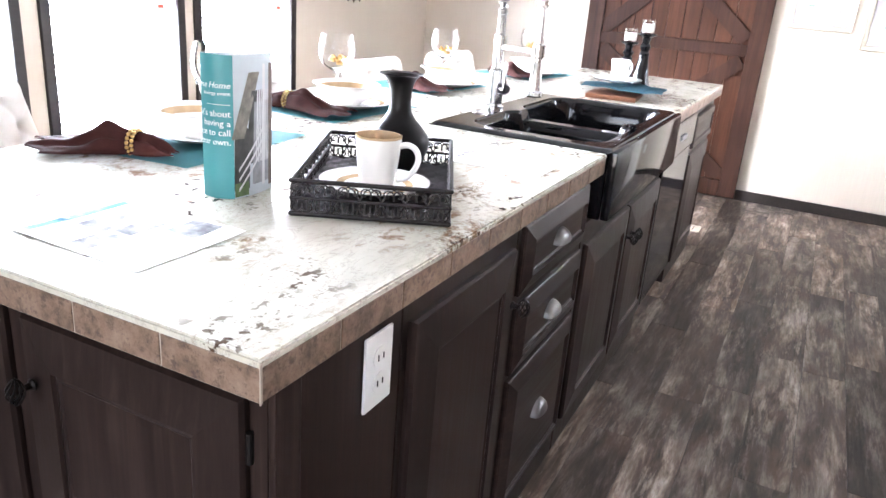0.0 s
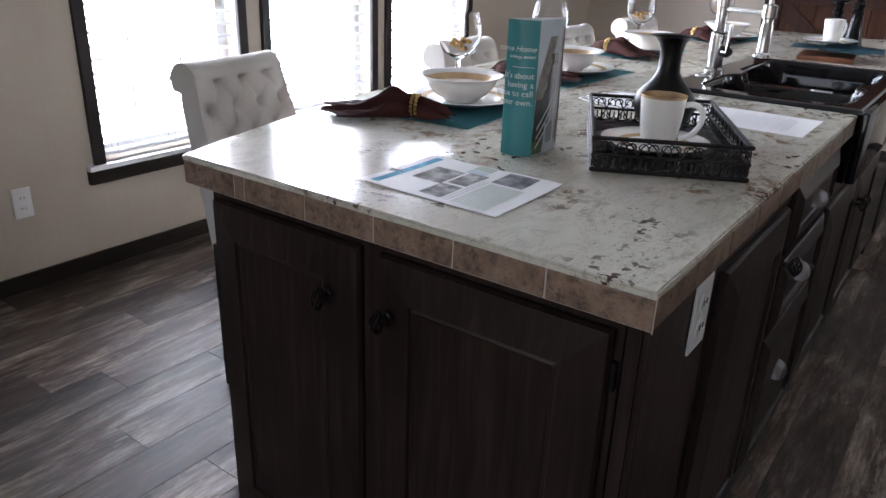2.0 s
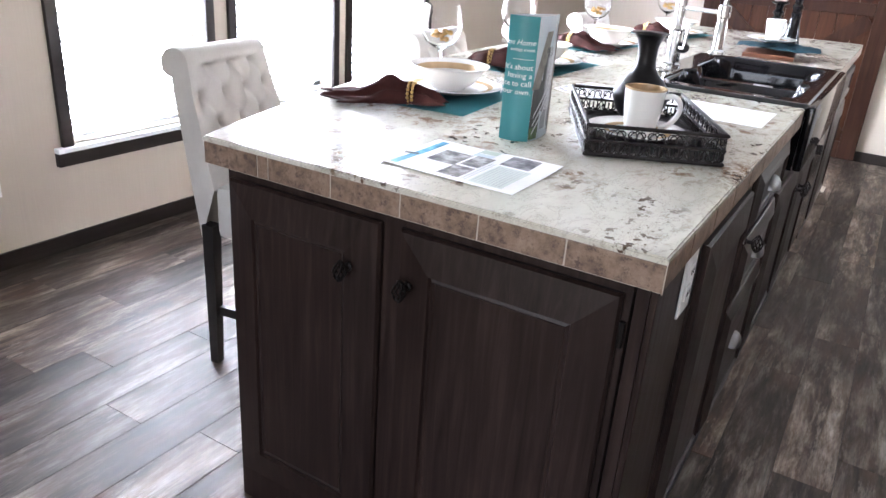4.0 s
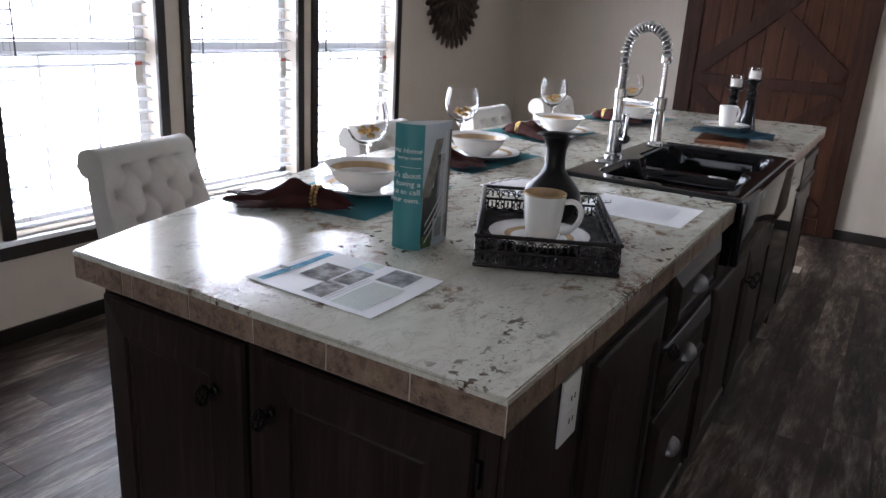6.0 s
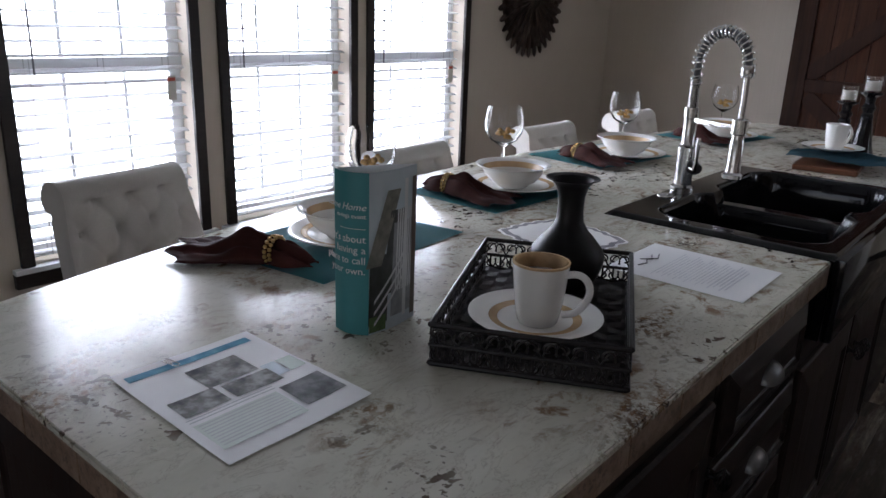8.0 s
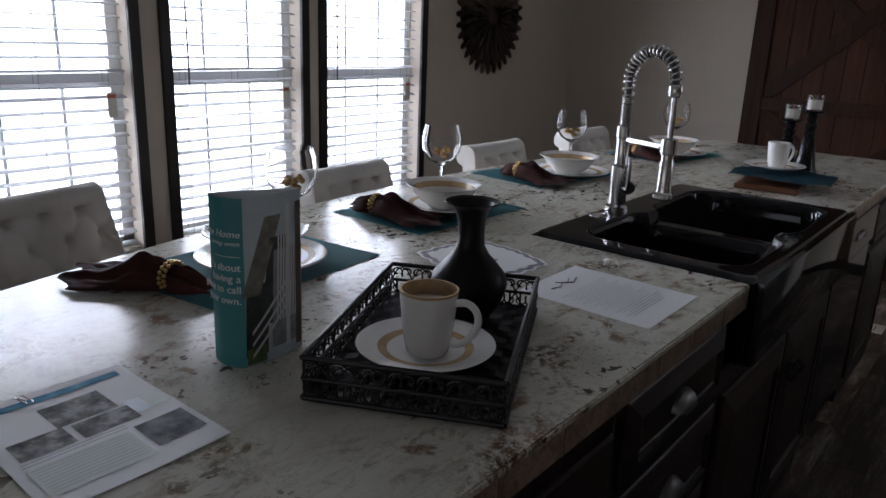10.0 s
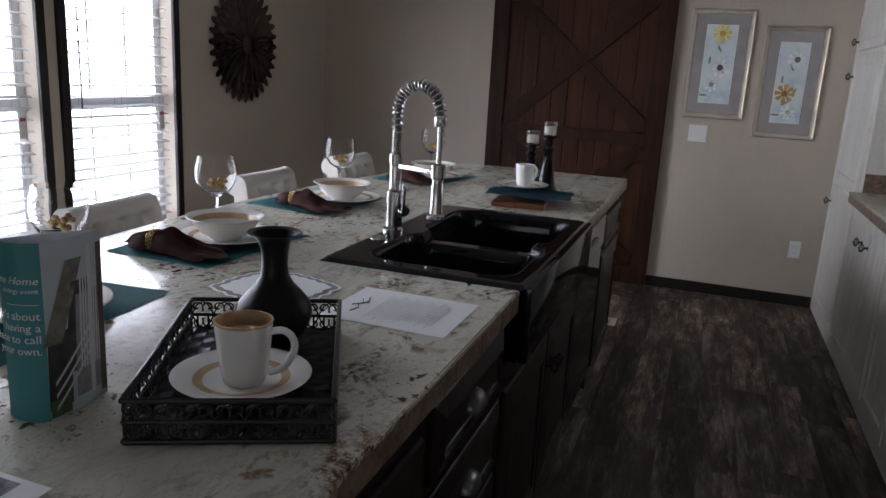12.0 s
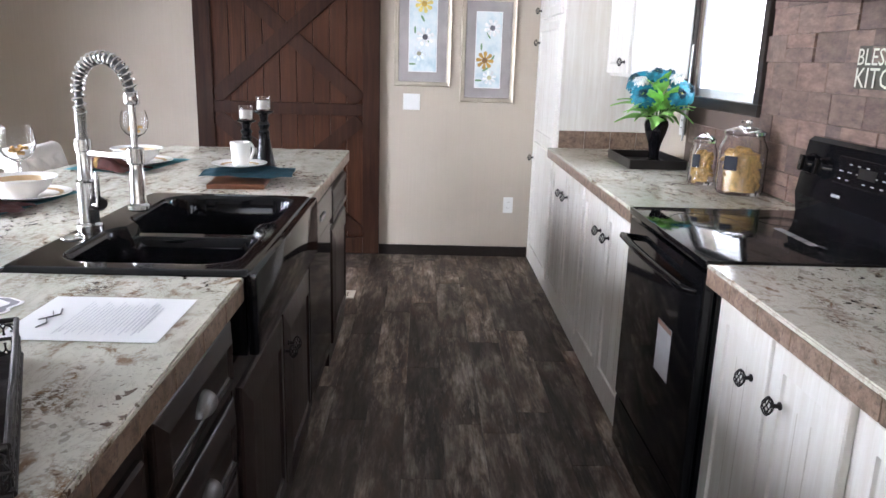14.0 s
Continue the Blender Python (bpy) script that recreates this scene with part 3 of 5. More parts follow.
def outlet(label, at, kind="outlet"):
    """A wall plate with its front towards -y."""
    w, h = (0.07, 0.115) if kind == "outlet" else (0.118, 0.112)
    o = thing("electrical_outlet" if kind == "outlet" else "light_switch", label, "outlet" if kind == "outlet" else "switch", at)
    part("plate", boxes((-w / 2, w / 2, -0.005, 0, -h / 2, h / 2), bevel=0.002), M_WHITE, o)
    if kind == "outlet":
        dark = simple("slot_dark", (0.05, 0.05, 0.05), 0.6)
        for s in (-0.02, 0.02):
            f = part("socket", lathe([(0, -0.001), (0.0165, -0.001), (0.0165, 0.0022), (0, 0.0026)], 20), M_WHITE, o, m=pose(0, -0.005, s, 90, 0, 0))
            part("slot", boxes((-0.0075, -0.0055, -0.0008, 0.0008, -0.004, 0.005), (0.0055, 0.0075, -0.0008, 0.0008, -0.004, 0.005)), dark, f, m=pose(0, 0, 0.0028, -90, 0, 0))
    else:
        for s in (-0.026, 0.026):
            part("toggle", boxes((s - 0.004, s + 0.004, -0.016, -0.005, -0.004, 0.010), bevel=0.001), M_WHITE, o)
    return o


outlet("white duplex outlet on the island's side", pose(SIDE + 0.002, 0.280, 0.770, 0, 0, 90) @ Matrix.Diagonal((1.05, 1, 1.05, 1)))
outlet("white duplex outlet on the beige wall", pose(WALL_L, 0.403, 0.345, 0, 0, 90))
outlet("white duplex outlet on the end wall", pose(1.01, WALL_F, 0.384))
outlet("white double light switch on the end wall", pose(0.30, WALL_F, 1.10), "switch")

# dishwasher and end cabinet beyond the sink
dw = thing("dishwasher", "black glossy built-in dishwasher under the island top", "dishwasher", side(2.392))
part("body", boxes((0.0, 0.605, 0.03, 0.56, 0.10, BODY_H - 0.002)), M_BLACKG, dw)
part("door", boxes((0.004, 0.601, -0.012, 0.028, 0.10, 0.70), bevel=0.006), M_BLACKG, dw)
part("control_panel", boxes((0.004, 0.601, -0.020, 0.028, 0.705, 0.85), bevel=0.006), M_BLACKG, dw)
part("latch", boxes((0.25, 0.36, -0.026, -0.0205, 0.765, 0.785), bevel=0.002), M_PEWTER, dw)
part("toe_panel", boxes((0.01, 0.595, 0.04, 0.05, 0.0, 0.10)), M_BLACKM, dw)
ec = cabinet("island_drawer_cabinet", "dark espresso narrow cabinet with drawer at the island's far end", 0.66, 0.50, BODY_H, side(3.005), M_DARK)
part("drawer_front", rings_panel(0.56, 0.15, [(0, 0), (0, 0.015), (0.004, 0.019), (0.03, 0.0215), (0.036, 0.014)]), M_DARK_X, ec, m=pose(0.03, -0.001, 0.67))
part("door", rings_panel(0.56, 0.54, DOOR_PROFILE), M_DARK, ec, m=pose(0.03, -0.001, 0.10))
solo("island_back_panel", boxes((-0.66, -0.64, 0.44, 3.64, 0, BODY_H)), M_DARK, "dark espresso back panel under the seating side", "panel")

# ---------------------------------------------------------------- sink and faucet
SX0, SX1, SY0, SY1, SZ = -0.540, 0.012, 1.387, 2.333, TOP + 0.012


def rrect(x, y, x0, x1, y0, y1, r):
    """Signed distance to a rounded rectangle, negative inside."""
    qx = abs(x - (x0 + x1) / 2) - (x1 - x0) / 2 + r
    qy = abs(y - (y0 + y1) / 2) - (y1 - y0) / 2 + r
    return math.hypot(max(qx, 0), max(qy, 0)) + min(max(qx, qy), 0) - r


def sink_height(x, y):
    z = SZ
    edge = rrect(x, y, SX0, SX1, SY0, SY1, 0.03)
    z -= 0.010 * (1 - min(1, max(0, -edge / 0.016))) ** 2
    for b in ((-0.435, -0.045, 1.460, 1.810), (-0.435, -0.045, 1.865, 2.270)):
        d = -rrect(x, y, *b, 0.07)
        if d > -0.012:
            s = min(1, max(0, (d + 0.012) / 0.034))
            z -= 0.20 * s * s * (3 - 2 * s)
    if -0.41 < x < -0.07 and 1.805 < y < 1.871:
        z = min(z, SZ - 0.03)
    return z


sink = thing("kitchen_sink", "black glossy double-bowl apron-front sink set in the island", "sink")
nx, ny = 96, 150
part("basin", grid(nx, ny, lambda u, v: (SX0 + (SX1 - SX0) * u, SY0 + (SY1 - SY0) * v, sink_height(SX0 + (SX1 - SX0) * u, SY0 + (SY1 - SY0) * v))), M_BLACKG, sink, smooth=True, angle=80)
bm = boxes((0.004, 0.030, SY0 + 0.002, SY1 - 0.002, 0.728, SZ - 0.004), bevel=0.010)
part("apron", bm, M_BLACKG, sink, smooth=True)
for bx in ((SX0, 0.003, SY0, SY0 + 0.012, 0.73, SZ - 0.011), (SX0, 0.003, SY1 - 0.012, SY1, 0.73, SZ - 0.011), (SX0, SX0 + 0.012, SY0 + 0.013, SY1 - 0.013, 0.80, SZ - 0.011)):
    part("basin_wall", boxes(bx), M_BLACKG, sink)
for yy in (1.635, 2.065):
    part("drain", lathe([(0, 0.004), (0.03, 0.004), (0.042, 0.002), (0.045, 0.0)], 24), M_STEEL, sink, m=pose(-0.235, yy, SZ - 0.2005), smooth=True)

fa = thing("kitchen_faucet", "brushed steel spring faucet with a hanging spray wand", "faucet", (-0.503, 1.785, SZ - 0.001, 0, 0, -113))
part("post", lathe([(0, 0), (0.033, 0), (0.033, 0.010), (0.027, 0.014), (0.025, 0.016), (0.025, 0.125), (0.027, 0.128), (0.020, 0.132), (0.018, 0.136), (0.018, 0.205), (0.021, 0.208), (0.021, 0.238), (0.013, 0.241), (0.013, 0.32), (0, 0.32)], 28), M_STEEL, fa, smooth=True, angle=30)
SPAN, BEND = 0.175, 0.360
arc = [(0, 0, 0.30 + 0.06 * i / 3) for i in range(4)] + [(0, SPAN / 2 - SPAN / 2 * math.cos(a), BEND + 0.088 * math.sin(a)) for a in [math.pi * i / 20 for i in range(1, 21)]]
part("hose", tube(arc, 0.0095, 10), simple("grey_hose", (0.06, 0.06, 0.06), 0.4), fa, smooth=True)
fine = []
for i in range(len(arc) - 1):
    for s in range(24):
        fine.append(Vector(arc[i]).lerp(Vector(arc[i + 1]), s / 24))
turns = 22
hel = []
for i, p in enumerate(fine):
    d = (fine[min(i + 1, len(fine) - 1)] - fine[max(i - 1, 0)]).normalized()
    sx = Vector((1, 0, 0))
    sy = d.cross(sx).normalized()
    a = 2 * math.pi * turns * i / len(fine)
    hel.append(p + (sx * math.cos(a) + sy * math.sin(a)) * 0.0155)
part("spring_coil", tube(hel, 0.0030, 6), M_STEEL, fa, "polished steel spring", smooth=True)
tight = bmesh.new()
for i in range(16):
    lathe([(0.0125, 0), (0.0165, 0.0025), (0.0125, 0.005)], 18, tight, (0, 0, 0.241 + i * 0.005))
tagged(part("tight_spring", tight, M_STEEL, fa, smooth=True), kind="stuff")
part("spray_collar", lathe([(0, 0), (0.016, 0.0), (0.0185, 0.006), (0.0185, 0.026), (0.015, 0.032), (0, 0.032)], 20), M_STEEL, fa, m=pose(0, SPAN, BEND - 0.026), smooth=True)
part("spray_tube", tube([(0, SPAN, BEND - 0.025), (0, SPAN + 0.001, 0.28), (0, SPAN, 0.225)], 0.008, 12), M_STEEL, fa, smooth=True)
part("dock_arm", boxes((-0.007, 0.007, 0.017, SPAN - 0.012, 0.196, 0.210), bevel=0.003), M_STEEL, fa)
part("spray_wand", lathe([(0, 0.066), (0.024, 0.066), (0.028, 0.070), (0.028, 0.080), (0.021, 0.086), (0.019, 0.10), (0.019, 0.165), (0.0165, 0.170), (0.0165, 0.186), (0.0215, 0.189), (0.0215, 0.226), (0.012, 0.230), (0, 0.230)], 24), M_STEEL, fa, "steel spray wand held by the dock arm", pose(0, SPAN, 0), smooth=True, angle=30)
part("lever", tube([(0.012, 0.03, 0.07), (0.02, 0.055, 0.07), (0.022, 0.06, 0.09), (0.022, 0.062, 0.16)], 0.0055, 8), M_STEEL, fa, smooth=True)
part("valve_cap", lathe([(0, 0), (0.018, 0), (0.019, 0.02), (0.012, 0.03), (0, 0.03)], 18), M_BLACKMET, fa, m=pose(0, 0.025, 0.07, -90, 0, 0), smooth=True)
solo("sink_hole_cover", lathe([(0, 0.010), (0.018, 0.009), (0.026, 0.004), (0.027, 0)], 24), M_STEEL, "small steel cover cap on the sink deck", "cap", (-0.497, 1.665, SZ - 0.0015), smooth=True)

# ---------------------------------------------------------------- stools


def bar_stool(at, label):
    """A tufted counter stool that faces +x; its base lies under the seat's middle."""
    s = thing("bar_stool", label, "stool", at, "stools along the island")
    W, T0 = 0.415, 0.585
    tufts = [((c + (0.5 if r % 2 else 0)) * 0.100 - 0.15, 0.68 + 0.080 * r) for r in range(4) for c in range(-1, 5)]
    tufts = [(a, z) for a, z in tufts if -0.165 < a < 0.165]

    def fold(q):
        return math.exp(-((q - round(q)) / 0.075) ** 2)

    def back(u, v):
        y = (u - 0.5) * W * (1 - 0.12 * v * v)
        z = T0 + (1.0 - T0 - 0.075) * v
        lean = -0.20 - 0.075 * v - 0.01 * v * v
        dip = sum(0.016 * math.exp(-((y - a) ** 2 * 1.5 + (z - b) ** 2 * 0.7) / 0.00022) + 0.014 * math.exp(-((y - a) ** 2 + (z - b) ** 2) / 0.0012) for a, b in tufts)
        inside = max(0.0, min(1.0, (0.19 - abs(y)) / 0.03))
        dip += 0.0045 * inside * (fold((y + 0.15) / 0.100 + (z - 0.68) / 0.160) + fold((y + 0.15) / 0.100 - (z - 0.68) / 0.160))
        puff = 0.014 * math.sin(math.pi * min(1, max(0, u))) ** 0.4
        return (lean + puff - dip, y, z)
    def shell(u, v):
        # front face, roll over the top, then the plain back
        if v <= 0.6:
            return back(u, v / 0.6)
        y = (u - 0.5) * W * (0.88 if v < 0.86 else 0.9)
        if v <= 0.85:
            a = (v - 0.6) / 0.25 * math.pi * 1.25
            r = 0.046
            cx, cz = -0.285 - r + 0.012 * math.sin(math.pi * u) ** 0.4, 1.0 - 0.075
            return (cx + r * math.cos(a), y, cz + r * math.sin(a))
        f = (v - 0.85) / 0.15
        return (-0.345 + 0.075 * f, y, 0.90 - (0.90 - 0.42) * f)
    bm = grid(64, 96, shell)
    bm.faces.new([bm.verts.new(shell(0.0, i / 96)) for i in range(97)])
    bm.faces.new([bm.verts.new(shell(1.0, i / 96)) for i in range(96, -1, -1)])
    part("backrest", bm, M_FABRIC, s, "cream tufted linen backrest with rolled top", smooth=True, angle=75)
    btn = mesh_of(lathe([(0, 0.004), (0.005, 0.003), (0.007, 0)], 10), "button", M_FABRIC, True)
    for a, b in tufts:
        v = (b - T0) / (1.0 - T0 - 0.075)
        if 0 < v < 0.97:
            part("button", btn, None, s, m=pose(-0.20 - 0.075 * v - 0.01 * v * v - 0.0245, a, b, 0, 90, 0))
    part("seat", boxes((-0.20, 0.24, -W / 2, W / 2, 0.44, 0.60), bevel=0.025), M_FABRIC, s, "cream linen seat", smooth=True)
    for x, y in ((-0.235, -0.185), (-0.235, 0.185), (0.20, -0.185), (0.20, 0.185)):
        bm = tube([(x, y, 0.47), (x * 1.02, y * 1.02, 0.0)], 0.028, 4, taper=[1.0, 0.72])
        part("leg", bm, M_LEG, s, "black wooden leg")
    part("stretcher", boxes((-0.22, 0.19, -0.19, -0.17, 0.17, 0.20), bevel=0.003), M_LEG, s)
    part("stretcher", boxes((-0.22, 0.19, 0.17, 0.19, 0.17, 0.20), bevel=0.003), M_LEG, s)
    part("stretcher", boxes((0.185, 0.21, -0.17, 0.17, 0.22, 0.25), bevel=0.003), M_LEG, s)
    return s


stool = bar_stool((-1.215, 0.665, 0, 0, 0, 10), "cream tufted linen bar stool with black legs")
for x, y, r in ((-1.01, 1.52, 3), (-1.02, 2.36, 0), (-1.02, 3.12, -3)):
    copy_thing(stool, pose(x, y, 0, 0, 0, r))

# floor register beyond the island
fr = thing("floor_register", "almond painted metal floor register near the barn door", "vent", (-0.17, 4.07, 0.0012))
M_ALMOND = simple("almond_paint", (0.62, 0.56, 0.46), 0.5, vary=0.05)
part("frame", boxes((-0.165, 0.165, -0.07, -0.045, 0, 0.006), (-0.165, 0.165, 0.045, 0.07, 0, 0.006), (-0.165, -0.14, -0.045, 0.045, 0, 0.006), (0.14, 0.165, -0.045, 0.045, 0, 0.006), bevel=0.001), M_ALMOND, fr)
for i in range(14):
    part("slat", boxes((-0.137 + 0.0203 * i, -0.126 + 0.0203 * i, -0.045, 0.045, 0.001, 0.005)), M_ALMOND, fr)

# ---------------------------------------------------------------- barn door and end wall
door = thing("door_1", "dark stained sliding barn door with crossed braces, closed", "door", (-1.17, WALL_F - 0.012, 0.015), kind="structure")
DW, DH, ST = 1.25, 2.10, 0.115
npl = 9
for i in range(npl):
    w = (DW - 2 * ST) / npl
    part("plank", boxes((ST + i * w + 0.0015, ST + (i + 1) * w - 0.0015, -0.022, -0.002, ST, DH - ST), bevel=0.0015), M_DOORW, door)
part("stile", boxes((0, ST, -0.045, -0.001, 0, DH), bevel=0.003), M_DOORF, door)
part("stile", boxes((DW - ST, DW, -0.045, -0.001, 0, DH), bevel=0.003), M_DOORF, door)
MIDR = 1.02
for z, h in ((0, ST), (MIDR - 0.04, 0.08), (DH - ST, ST)):
    part("rail", boxes((ST + 0.001, DW - ST - 0.001, -0.044, -0.003, z, z + h), bevel=0.003), M_DOORF, door)


def brace(xa, za, xb, zb, y0, w=0.10):
    d = Vector((xb - xa, 0, zb - za)).normalized()
    n = Vector((-d.z, 0, d.x)) * w / 2
    bm = bmesh.new()
    a, b = Vector((xa, 0, za)), Vector((xb, 0, zb))
    loops = [[bm.verts.new(p + Vector((0, y, 0))) for p in (a - n, b - n, b + n, a + n)] for y in (y0, -0.0225)]
    for i in range(4):
        bm.faces.new((loops[0][i], loops[0][(i + 1) % 4], loops[1][(i + 1) % 4], loops[1][i]))
    bm.faces.new(loops[0])
    bm.faces.new(loops[1][::-1])
    return part("brace", bm, M_DOORF, door)


for z0, z1 in ((MIDR + 0.05, DH - ST - 0.01), (ST + 0.01, MIDR - 0.05)):
    brace(ST + 0.02, z0 + 0.02, DW - ST - 0.02, z1 - 0.02, -0.040)
    zm = (z0 + z1) / 2
    brace(ST + 0.02, z1 - 0.02, DW / 2 - 0.035, zm + 0.03, -0.038)
    brace(DW / 2 + 0.035, zm - 0.03, DW - ST - 0.02, z0 + 0.02, -0.038)


def framed_picture(label, x, z, w, h, flowers):
    """A framed flower print hanging on the end wall, front towards -y."""
    p = thing("framed_picture", label, "picture", (x, WALL_F - 0.001, z), "flower prints")
    gold = simple("champagne_frame", (0.55, 0.50, 0.41), 0.35, 0.75)
    part("frame", rings_panel(w, h, [(0, 0), (0, 0.016), (0.006, 0.022), (0.014, 0.018), (0.028, 0.016), (0.032, 0.010)]), gold, p, "champagne metallic frame")
    part("mat_board", boxes((0.032, w - 0.032, -0.0125, -0.0105, 0.032, h - 0.032)), simple("grey_mat", (0.33, 0.30, 0.29), 0.8), p)
    part("print_border", boxes((0.098, w - 0.098, -0.0145, -0.013, 0.098, h - 0.098)), M_PAPER, p)
    pr = Mat("pale_blue_print", 0.6)
    f = pr.noise(pr.mapped(), 9, 5)
    pr.color(pr.ramp(f, (0.3, (0.42, 0.56, 0.62)), (0.5, (0.66, 0.74, 0.76)), (0.7, (0.80, 0.82, 0.80))))
    art = part("print", boxes((0.103, w - 0.103, -0.0165, -0.015, 0.103, h - 0.103)), pr.m, p)
    for fx, fz, r, col, mid in flowers:
        bm = bmesh.new()
        for k in range(8):
            a = 2 * math.pi * k / 8 + fx * 9
            pts = [(fx + r * math.cos(a + t) * q, fz + r * math.sin(a + t) * q) for t, q in ((-0.32, 0.45), (-0.25, 0.9), (0, 1.0), (0.25, 0.9), (0.32, 0.45), (0, 0.05))]
            bm.faces.new([bm.verts.new((x2, -0.0172 - 0.0001 * k, z2)) for x2, z2 in pts])
        part("painted_flower", bm, simple("petal_paint", col, 0.6, vary=0.3, scale=30), art)
        part("flower_eye", lathe([(0, 0.0006), (r * 0.3, 0.0)], 14), simple("eye_paint", mid, 0.6, vary=0.3), art, m=pose(fx, -0.0185, fz, 90, 0, 0))
    for k in range(5):
        lx, lz = 0.125 + (w - 0.25) * ((k * 0.37) % 1), 0.15 + 0.075 * k
        part("painted_leaf", lathe([(0, 0.0004), (0.016, 0)], 10), simple("leaf_paint", (0.16, 0.30, 0.16), 0.6), art, m=pose(lx, -0.0173, lz, 90, 0, 0) @ pose(0, 0, 0, 0, 0, 30 * k) @ Matrix.Diagonal((1.6, 0.45, 1, 1)))
    return p


framed_picture("flower print in a champagne frame with yellow and white blooms", 0.175, 1.206, 0.391, 0.700, [(0.20, 0.545, 0.062, (0.75, 0.62, 0.18), (0.55, 0.35, 0.06)), (0.21, 0.33, 0.065, (0.8, 0.8, 0.78), (0.08, 0.08, 0.10)), (0.17, 0.22, 0.05, (0.70, 0.75, 0.78), (0.3, 0.3, 0.2))])
framed_picture("flower print in a champagne frame with golden brown bloom", 0.632, 1.108, 0.376, 0.705, [(0.21, 0.50, 0.06, (0.8, 0.8, 0.78), (0.12, 0.12, 0.14)), (0.165, 0.285, 0.062, (0.45, 0.27, 0.06), (0.20, 0.10, 0.03)), (0.20, 0.17, 0.05, (0.75, 0.78, 0.78), (0.5, 0.5, 0.3))])

# sunburst wall ornament: three rows of carved lobes round a hollow middle
M_SUN = grain("weathered_wood", (0.03, 0.020, 0.014), (0.07, 0.046, 0.033), (0.14, 0.097, 0.068), 0.6, "x")
sun_o = thing("sunburst_ornament", "round brown carved wooden sunburst hanging on the wall", "wall decoration", (WALL_L + 0.002, 3.967, 1.515, 0, 90, 0))
R = 0.375


def lobe_mesh(r0, r1, w, z, hump):
    """A rounded finger of wood that lies along +x from r0 to r1."""
    bm = bmesh.new()

    def fn(u, v):
        tip = max(0.0, (u - 0.78) / 0.22)
        width = w * (r0 / r1 + (1 - r0 / r1) * min(1, u / 0.78)) * math.sqrt(max(0.02, 1 - tip * tip))
        return (r0 + (r1 - r0) * u, (v - 0.5) * width, z + hump * math.sin(math.pi * v) ** 0.7 * (0.45 + 0.55 * u) * math.sqrt(max(0.05, 1 - tip * tip)))
    grid(12, 6, fn, bm, 0.008)
    return mesh_of(bm, "lobe", M_SUN, True)


N_LOBE = 32
for r0, r1, w, z, hump, turn in ((0.16, R, 0.041, 0.012, 0.018, 0), (0.11, R * 0.845, 0.052, 0.022, 0.016, 0.5), (0.08, R * 0.66, 0.040, 0.031, 0.014, 0), (0.06, R * 0.47, 0.028, 0.038, 0.012, 0.5)):
    me = lobe_mesh(r0, r1, w, z, hump)
    for i in range(N_LOBE):
        part("lobe", me, None, sun_o, m=pose(0, 0, 0, 0, 0, 360 / N_LOBE * (i + turn)))
part("backing", lathe([(0, 0.012), (R * 0.83, 0.012), (R * 0.83, 0.0), (0, 0.0)], 40), M_SUN, sun_o)

# white console against the window wall, of which one corner shows
cs = thing("white_console", "white painted wooden console with short feet", "console", (-2.36, -0.42, 0))
M_WPAINT = simple("white_furniture_paint", (0.72, 0.73, 0.75), 0.45, vary=0.05)
part("body", boxes((-0.17, 0.15, -0.5, 0.49, 0.13, 0.62), bevel=0.006), M_WPAINT, cs)
part("base_moulding", boxes((-0.175, 0.158, -0.508, 0.498, 0.105, 0.13), bevel=0.004), M_WPAINT, cs)
for x, y in ((0.125, 0.465), (0.125, -0.475), (-0.145, 0.465), (-0.145, -0.475)):
    part("foot", boxes((x - 0.03, x + 0.03, y - 0.03, y + 0.03, 0.001, 0.105), bevel=0.006), M_WPAINT, cs)

# ---------------------------------------------------------------- kitchen run along the east wall
FX = 1.165      # cabinet fronts
CX = 1.110     # counter edge


def east(y1):
    """The pose of a cabinet whose front faces the aisle; its width runs from y1 towards the start."""
    return pose(FX, y1, 0, 0, 0, -90)


SHAKER = [(0, 0), (0, 0.015), (0.003, 0.019), (0.052, 0.0195), (0.056, 0.013), (0.060, 0.012)]
GROOVE = mesh_of(boxes((-0.0015, 0.0015, -0.0128, -0.0118, 0.065, 0.60)), "groove", simple("bead_line_wash", (0.60, 0.56, 0.49), 0.6))


def white_door(parent, w, h, at, knob=None):
    d = cab_door(parent, w, h, at, M_WHITEW, knob, SHAKER)
    for i in range(1, 3):
        x = 0.06 + (w - 0.12) * i / 3
        part("bead_line", GROOVE, None, d, m=pose(x, 0, 0) @ Matrix.Diagonal((1, 1, (h - 0.065) / 0.60 * 0.93, 1)))
    return d


def base_cabinet(y1, w, label):
    c = cabinet("base_cabinet", label, w, 0.585, BODY_H, east(y1), M_WHITEW)
    dw_ = (w - 0.05) / 2
    white_door(c, dw_, 0.735, pose(0.02, -0.001, 0.10), (dw_ - 0.065, 0.615))
    white_door(c, dw_, 0.735, pose(0.03 + dw_, -0.001, 0.10), (0.065, 0.615))
    return c


base_cabinet(4.098, 0.895, "whitewashed two-door base cabinet beside the pantry")
base_cabinet(3.201, 0.897, "whitewashed two-door base cabinet beside the black range")
y = 1.586
for i in range(4):
    base_cabinet(y, 0.62, "whitewashed two-door base cabinet with black knobs")
    y -= 0.622

pan = thing("pantry_cabinet", "tall whitewashed pantry cabinet with three stacked doors", "cabinet", east(WALL_F - 0.004))
part("body", boxes((0, 0.955, 0, 0.585, 0, 2.30), bevel=0.002), M_WHITEW, pan)
